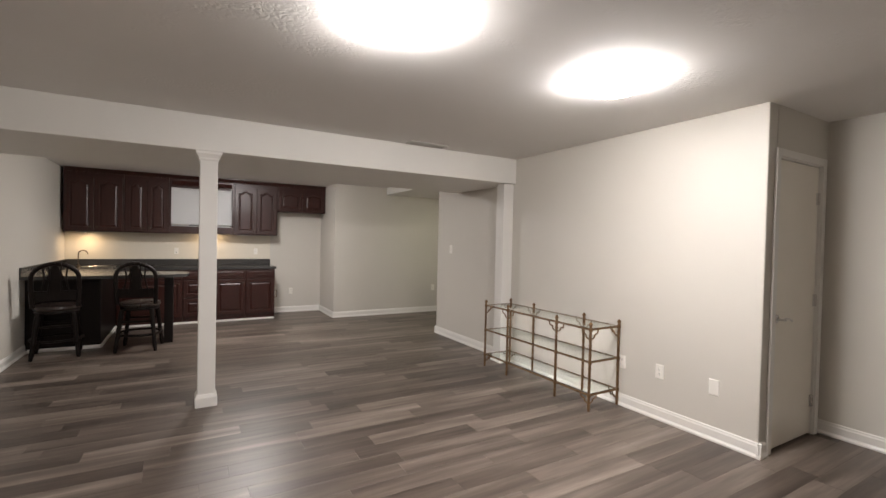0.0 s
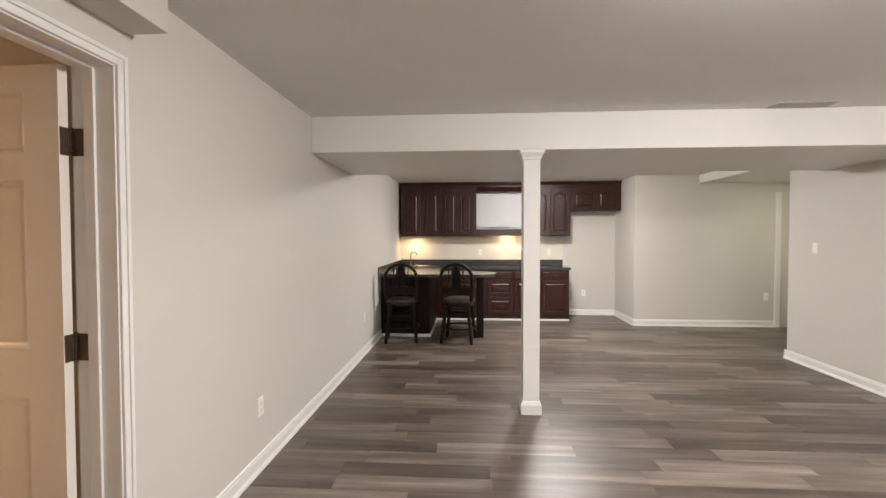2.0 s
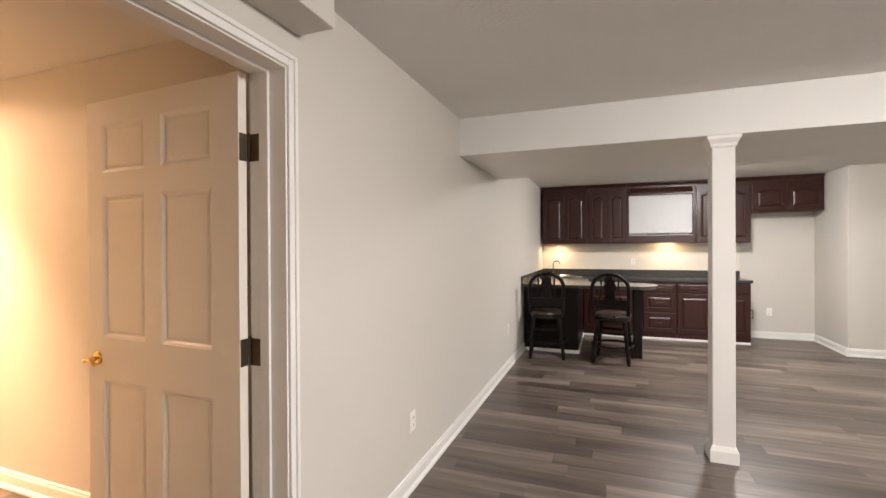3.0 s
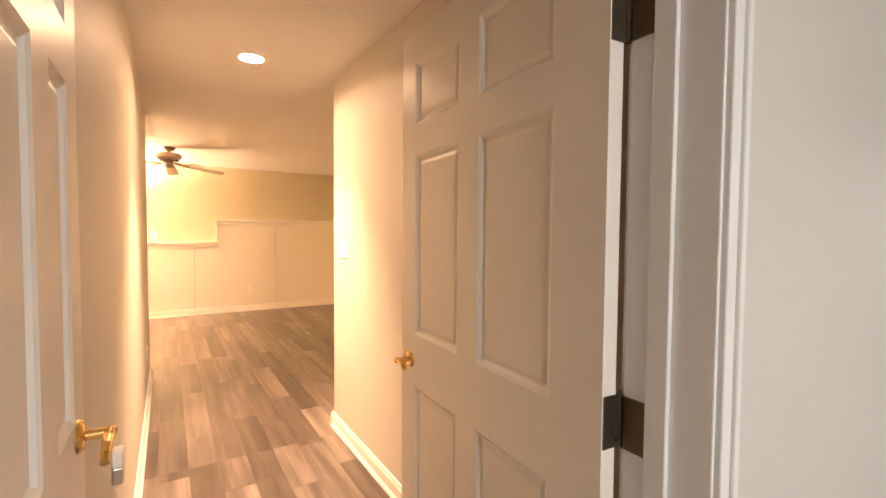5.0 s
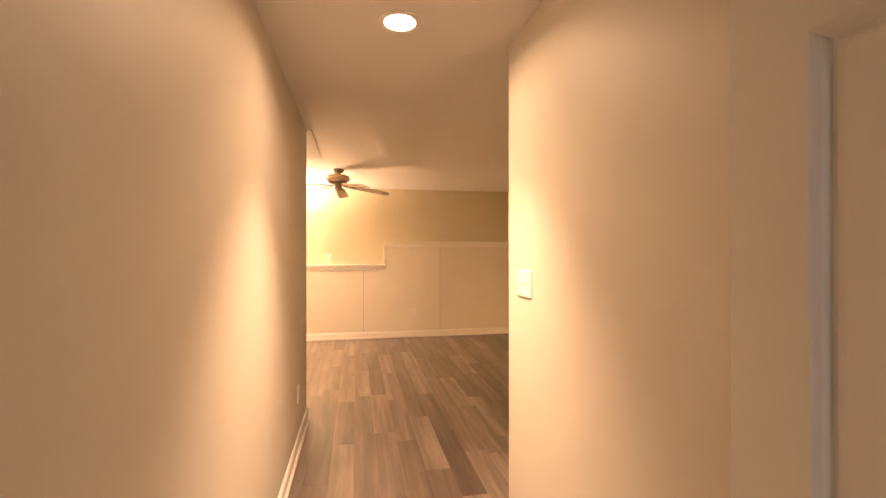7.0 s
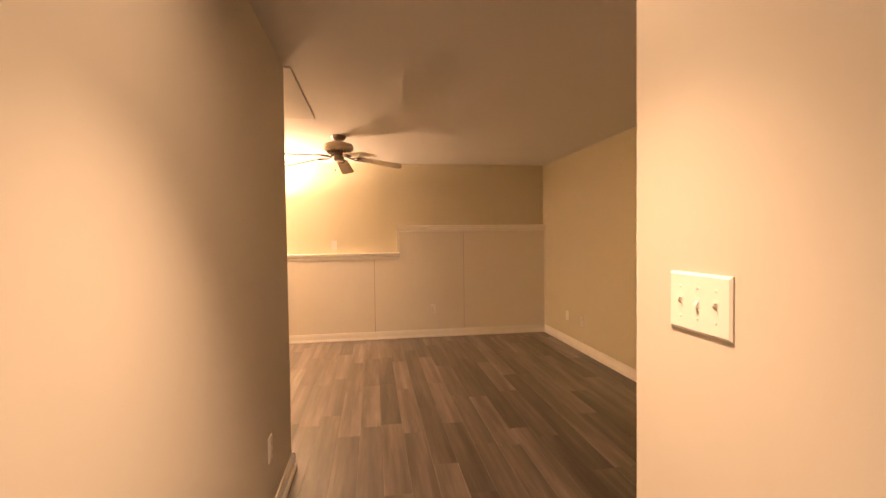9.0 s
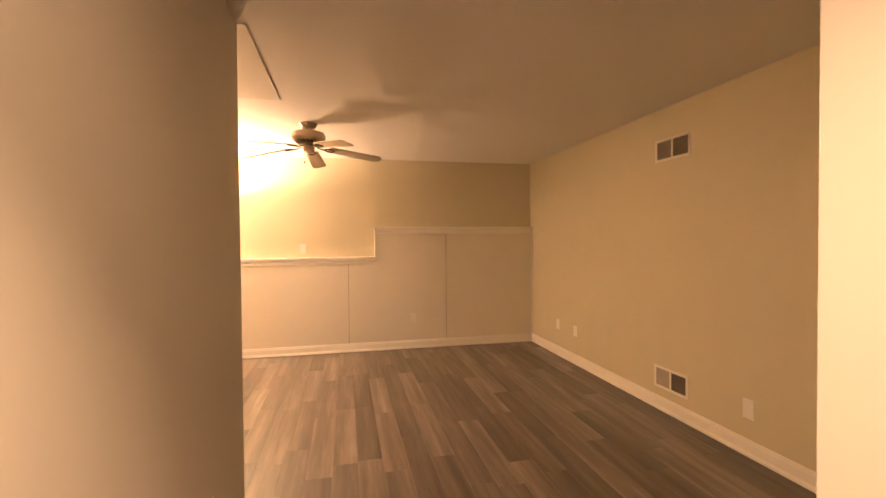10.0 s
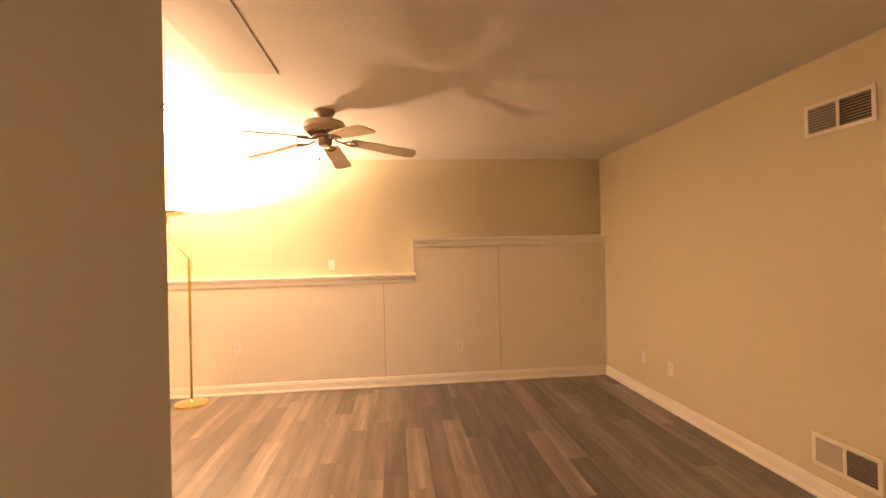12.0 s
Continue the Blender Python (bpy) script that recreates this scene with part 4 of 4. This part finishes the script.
plate(on("hall_n", -4.697, 1.255), "ivory triple light switch plate on the hall wall", "switch", 3)
plate(on("hall_s", -6.12, 0.39), "ivory wall outlet in the hall")
plate(on("far_up", 1.87, 1.29), "ivory blank plate above the ledge", "blank")
plate(on("far_w", 0.92, 0.46), "ivory wall outlet with the lamp's plug")
plate(on("far_w", 3.20, 0.385), "ivory wall outlet on the wainscot")
plate(on("far_n", -9.25, 0.363), "ivory blank plate on the side wall", "blank")
plate(on("far_n", -8.845, 0.36), "ivory wall outlet on the side wall")
plate(on("far_n", -6.70, 0.295), "ivory wall outlet near the low grille", "blank", 1, 0.08, 0.125)

night = thing("plug_in_device", on("hall_s", -3.56, 0.655), "ivory plug-in box with a grey lower half", "night light")
part_box("body", (-0.03, 0.03, -0.03, 0, 0.0, 0.05), PLATE, night, 0.006)
part_box("base", (-0.028, 0.028, -0.026, 0, -0.05, 0.0), NICKEL, night, 0.004)

# ---- wainscot of the far room ----
STEP = 2.745
# backing coloured darker than the boards to put shade into the thin gaps
structure("wainscot_core", [(FX - 0.06, FX - 0.012, -1.2, STEP, 0, 1.155), (FX - 0.06, FX - 0.012, STEP, FN, 0, 1.525)], SEAM, "backing behind the wainscot boards, coloured darker for the seams' shade")
wain = tagged(new("wainscot"), "painted board wainscot with stepped ledge and thin seams", kind="structure")
ys = [-1.2, 2.405, 3.645, FN]
for a, b in zip(ys, ys[1:]):
    if a < STEP < b:
        cuts = ((a, STEP, 1.155), (STEP, b, 1.525))
    else:
        cuts = ((a, b, 1.155 if b <= STEP else 1.525),)
    for k, (y0, y1, zt) in enumerate(cuts):
        g0, g1 = (0.003 if y0 != STEP else 0), (0.003 if y1 != STEP else 0)
        part_box("panel", (FX - 0.012, FX, y0 + g0, y1 - g1, 0.0, zt), PANELW, wain, 0)
ledge = tagged(new("ledge_trim"), "white moulded ledge along the stepped wainscot", kind="structure")
for y0, y1, z in ((-1.2, STEP + 0.012, 1.155), (STEP - 0.018, FN, 1.525)):
    part_box("cap", (FX - 0.06, FX + 0.034, y0, y1, z - 0.006, z + 0.024), CREAMTRIM, ledge, 0.006)
    part_box("cove", (FX - 0.001, FX + 0.020, y0, y1 if y1 > 3 else y1 - 0.004, z - 0.034, z - 0.006), CREAMTRIM, ledge, 0.008)
    part_box("bed_mould", (FX - 0.001, FX + 0.012, y0, y1 if y1 > 3 else y1 - 0.004, z - 0.068, z - 0.034), CREAMTRIM, ledge, 0.004)
part_box("riser", (FX - 0.06, FX + 0.012, STEP - 0.016, STEP, 1.175, 1.525), CREAMTRIM, ledge, 0.002)
part_box("corner_strip", (FX, FX + 0.012, FN - 0.014, FN, 0.10, 1.49), CREAMTRIM, ledge, 0.003)

# ---- ceiling fan ----
fan = thing("ceiling_fan", pose(-8.44, 2.07, H), "pewter five-blade ceiling fan with washed wood blades", "ceiling fan")
bm = bmesh.new()
lathe(bm, [(0.0, -0.001), (0.075, -0.001), (0.075, -0.015), (0.062, -0.035), (0.05, -0.045), (0.025, -0.048), (0.0, -0.048)], 32)
part("canopy", bm, FANBODY, fan, "", True)
bm = bmesh.new()
lathe(bm, [(0.022, -0.04), (0.022, -0.06), (0.05, -0.064), (0.10, -0.072), (0.135, -0.085), (0.145, -0.105), (0.145, -0.13), (0.13, -0.148), (0.105, -0.155), (0.0, -0.156)], 40)
part("motor_housing", bm, plain("tan_motor_band", (0.50, 0.40, 0.30), 0.4, 0.3, vary=0.1), fan, "tan motor housing", True)
for k in range(20):
    a = 2 * math.pi * k / 20
    bm = bmesh.new()
    tube(bm, (0.085 * math.cos(a), 0.085 * math.sin(a), -0.178), (0.115 * math.cos(a), 0.115 * math.sin(a), -0.150), 0.006, seg=6)
    part("vent_rib", bm, FANBODY, fan)
bm = bmesh.new()
lathe(bm, [(0.08, -0.155), (0.085, -0.178), (0.078, -0.185), (0.0, -0.185)], 32)
part("hub", bm, FANBODY, fan, "", True)
bm = bmesh.new()
lathe(bm, [(0.048, -0.184), (0.052, -0.20), (0.052, -0.232), (0.042, -0.245), (0.0, -0.248)], 28)
part("switch_housing", bm, FANBODY, fan, "", True)
for ang in (-113.5, -41.5, 30.5, 102.5, 174.5):
    m = Matrix.Rotation(radians(ang), 4, "Z")
    tiltm = m @ Matrix.Translation((0, 0, -0.198)) @ Matrix.Rotation(radians(7.5), 4, "Y") @ Matrix.Rotation(radians(-11), 4, "X")
    bm = bmesh.new()
    for p, q in (((0.07, 0, 0.004), (0.13, 0.0, -0.006)), ((0.13, 0, -0.006), (0.165, 0.028, 0)), ((0.13, 0, -0.006), (0.165, -0.028, 0)), ((0.165, 0.028, 0), (0.20, 0.032, 0)), ((0.165, -0.028, 0), (0.20, -0.032, 0)), ((0.20, 0.032, 0), (0.225, 0, 0)), ((0.20, -0.032, 0), (0.225, 0, 0))):
        tube(bm, tiltm @ Vector(p), tiltm @ Vector(q), 0.0065, seg=8)
    part("blade_iron", bm, FANBODY, fan, "", True)
    bm = bmesh.new()
    out = [(0.18, -0.05), (0.20, -0.055), (0.60, -0.068), (0.635, -0.06), (0.65, -0.035), (0.65, 0.035), (0.635, 0.06), (0.60, 0.068), (0.20, 0.055), (0.18, 0.05)]
    lo = [bm.verts.new(tiltm @ Vector((x, y, 0.006))) for x, y in out]
    hi = [bm.verts.new(tiltm @ Vector((x, y, 0.013))) for x, y in out]
    for k in range(len(out)):
        bm.faces.new((lo[k], lo[(k + 1) % len(out)], hi[(k + 1) % len(out)], hi[k]))
    bm.faces.new(lo), bm.faces.new(hi)
    part("blade", bm, FANWOOD, fan, "washed wood blade")
bm = bmesh.new()
tube(bm, (0.045, -0.03, -0.23), (0.047, -0.031, -0.335), 0.0012, seg=6)
lathe(bm, [(0.0, -0.355), (0.007, -0.35), (0.006, -0.34), (0.0, -0.333)], 10, Matrix.Translation((0.047, -0.031, 0)))
part("pull_chain", bm, BRONZE, fan)

# ---- torchiere ----
torch = thing("floor_lamp", pose(-9.77, 0.572, 0), "lit brass torchiere floor lamp with a bent arm", "floor lamp")
bm = bmesh.new()
lathe(bm, [(0.0, 0.0), (0.148, 0.0), (0.15, 0.012), (0.145, 0.022), (0.10, 0.032), (0.03, 0.040), (0.018, 0.05), (0.0, 0.05)], 40)
part("base", bm, LAMPBRASS, torch, "", True)
bm = bmesh.new()
tube(bm, (0, 0, 0.04), (0, 0, 0.62), 0.0125, seg=16), tube(bm, (0, 0, 0.61), (0, 0, 1.38), 0.0155, seg=16)
tube(bm, (0, 0, 1.375), (0, 0, 1.405), 0.009, seg=12)
part("pole", bm, LAMPBRASS, torch, "", True)
bm = bmesh.new()
arm = [(0, 0, 1.395), (0.07, -0.155, 1.61), (0.09, -0.165, 1.65), (0.12, -0.13, 1.745), (0.12, -0.125, 1.78)]
for p, q in zip(arm, arm[1:]):
    tube(bm, p, q, 0.006, seg=10)
tube(bm, (0.0, 0.0, 1.30), (0.0, 0.025, 1.305), 0.005, seg=8)
part("arm", bm, LAMPBRASS, torch, "", True)
bm = bmesh.new()
lathe(bm, [(0.0, 1.735), (0.05, 1.738), (0.11, 1.752), (0.155, 1.775), (0.165, 1.79), (0.162, 1.79), (0.15, 1.779), (0.11, 1.757), (0.05, 1.743), (0.0, 1.741)], 40, Matrix.Translation((0.12, -0.125, 0.045)))
part("bowl", bm, LAMPBRASS, torch, "shallow brass bowl", True)
bm = bmesh.new()
lathe(bm, [(0.0, 1.744), (0.05, 1.746), (0.11, 1.760), (0.149, 1.782)], 40, Matrix.Translation((0.12, -0.125, 0.045)))
part("reflector", bm, TRIM, torch, "white enamel lining of the bowl", True)
bm = bmesh.new()
lathe(bm, [(0.112, 1.763), (0.06, 1.767), (0.0, 1.768)], 32, Matrix.Translation((0.12, -0.125, 0.045)))
part("diffuser", bm, LIGHT_TORCH, torch, "glowing frosted diffuser", True)
cord = thing("lamp_cord", pose(FX, 0.92, 0.44), "thin ivory lamp cord hanging from the outlet", "cord")
bm = bmesh.new()
pts = [(0.02, 0, 0.0), (0.03, -0.01, -0.05), (0.03, -0.04, -0.15), (0.035, -0.06, -0.30), (0.05, -0.10, -0.428), (0.10, -0.25, -0.434), (0.15, -0.35, -0.434)]
for p, q in zip(pts, pts[1:]):
    tube(bm, p, q, 0.002, seg=6)
part("cable", bm, PLATE, cord)
part_box("plug", (0.008, 0.03, -0.012, 0.012, -0.015, 0.015), PLATE, cord)

# ---- floor planks, running along x ----
PW, PL = 0.152, 0.914
floor = tagged(new("floor"), "grey-brown vinyl plank floor with long dark grain", kind="structure")
rooms = ((-10.06, -4.79, -1.2, FN), (-4.79, -2.42, 1.19, 3.02), (-2.42, 3.74, -1.2, 8.46), (-2.42, 1.64, 8.46, NB), (3.74, 4.42, 6.4, 8.58))
rest_v, rest_f, count, shared = [], [], 0, {}
rng = random.Random(7)


def near(x, y):
    """The stretch of plan along the middle of the rooms."""
    if x < -2.42:
        return (x > -8.9 and 1.2 < y < 3.3)
    return -1.0 < y < 5.6


jobs = []
for row in range(-9, 64):
    y0, y1 = row * PW, (row + 1) * PW
    offset = rng.random() * PL
    k0 = int((-10.2 - offset) / PL) - 2
    for k in range(k0, k0 + 21):
        x0, x1 = offset + k * PL, offset + (k + 1) * PL
        for rx0, rx1, ry0, ry1 in rooms:
            a, b, c, d = max(x0, rx0), min(x1, rx1), max(y0, ry0), min(y1, ry1)
            if b - a > 0.02 and d - c > 0.01:
                jobs.append((a, b, c, d))
for a, b, c, d in jobs:
    g = 0.0003
    w, dd = b - a - 2 * g, d - c - 2 * g
    verts = [(-w / 2, -dd / 2, -0.0006), (w / 2, -dd / 2, -0.0006), (w / 2, dd / 2, -0.0006), (-w / 2, dd / 2, -0.0006)]
    e = 0.0008
    verts += [(-w / 2 + e, -dd / 2 + e, 0), (w / 2 - e, -dd / 2 + e, 0), (w / 2 - e, dd / 2 - e, 0), (-w / 2 + e, dd / 2 - e, 0)]
    verts += [(x, y, -0.008) for x, y, z in verts[:4]]
    faces = [(4, 5, 6, 7), (0, 1, 5, 4), (1, 2, 6, 5), (2, 3, 7, 6), (3, 0, 4, 7), (8, 9, 1, 0), (9, 10, 2, 1), (10, 11, 3, 2), (11, 8, 0, 3)]
    cx, cy = (a + b) / 2, (c + d) / 2
    if near(cx, cy) and count < 300:
        count += 1
        key = (round(w, 4), round(dd, 4))
        if key not in shared:
            me = bpy.data.meshes.new("plank")
            me.from_pydata(verts, [], faces)
            me.materials.append(PLANK)
            shared[key] = me
        ob = new("plank", shared[key])
        ob.location = (cx, cy, 0)
        ob.parent = floor
    else:
        base = len(rest_v)
        rest_v += [(x + cx, y + cy, z) for x, y, z in verts]
        rest_f += [tuple(i + base for i in f) for f in faces]
me = bpy.data.meshes.new("planks_rest")
me.from_pydata(rest_v, [], rest_f)
me.materials.append(PLANK_REST)
ob = new("planks_rest", me)
ob.parent = floor
tagged(ob, "grey-brown vinyl planks", kind="stuff")
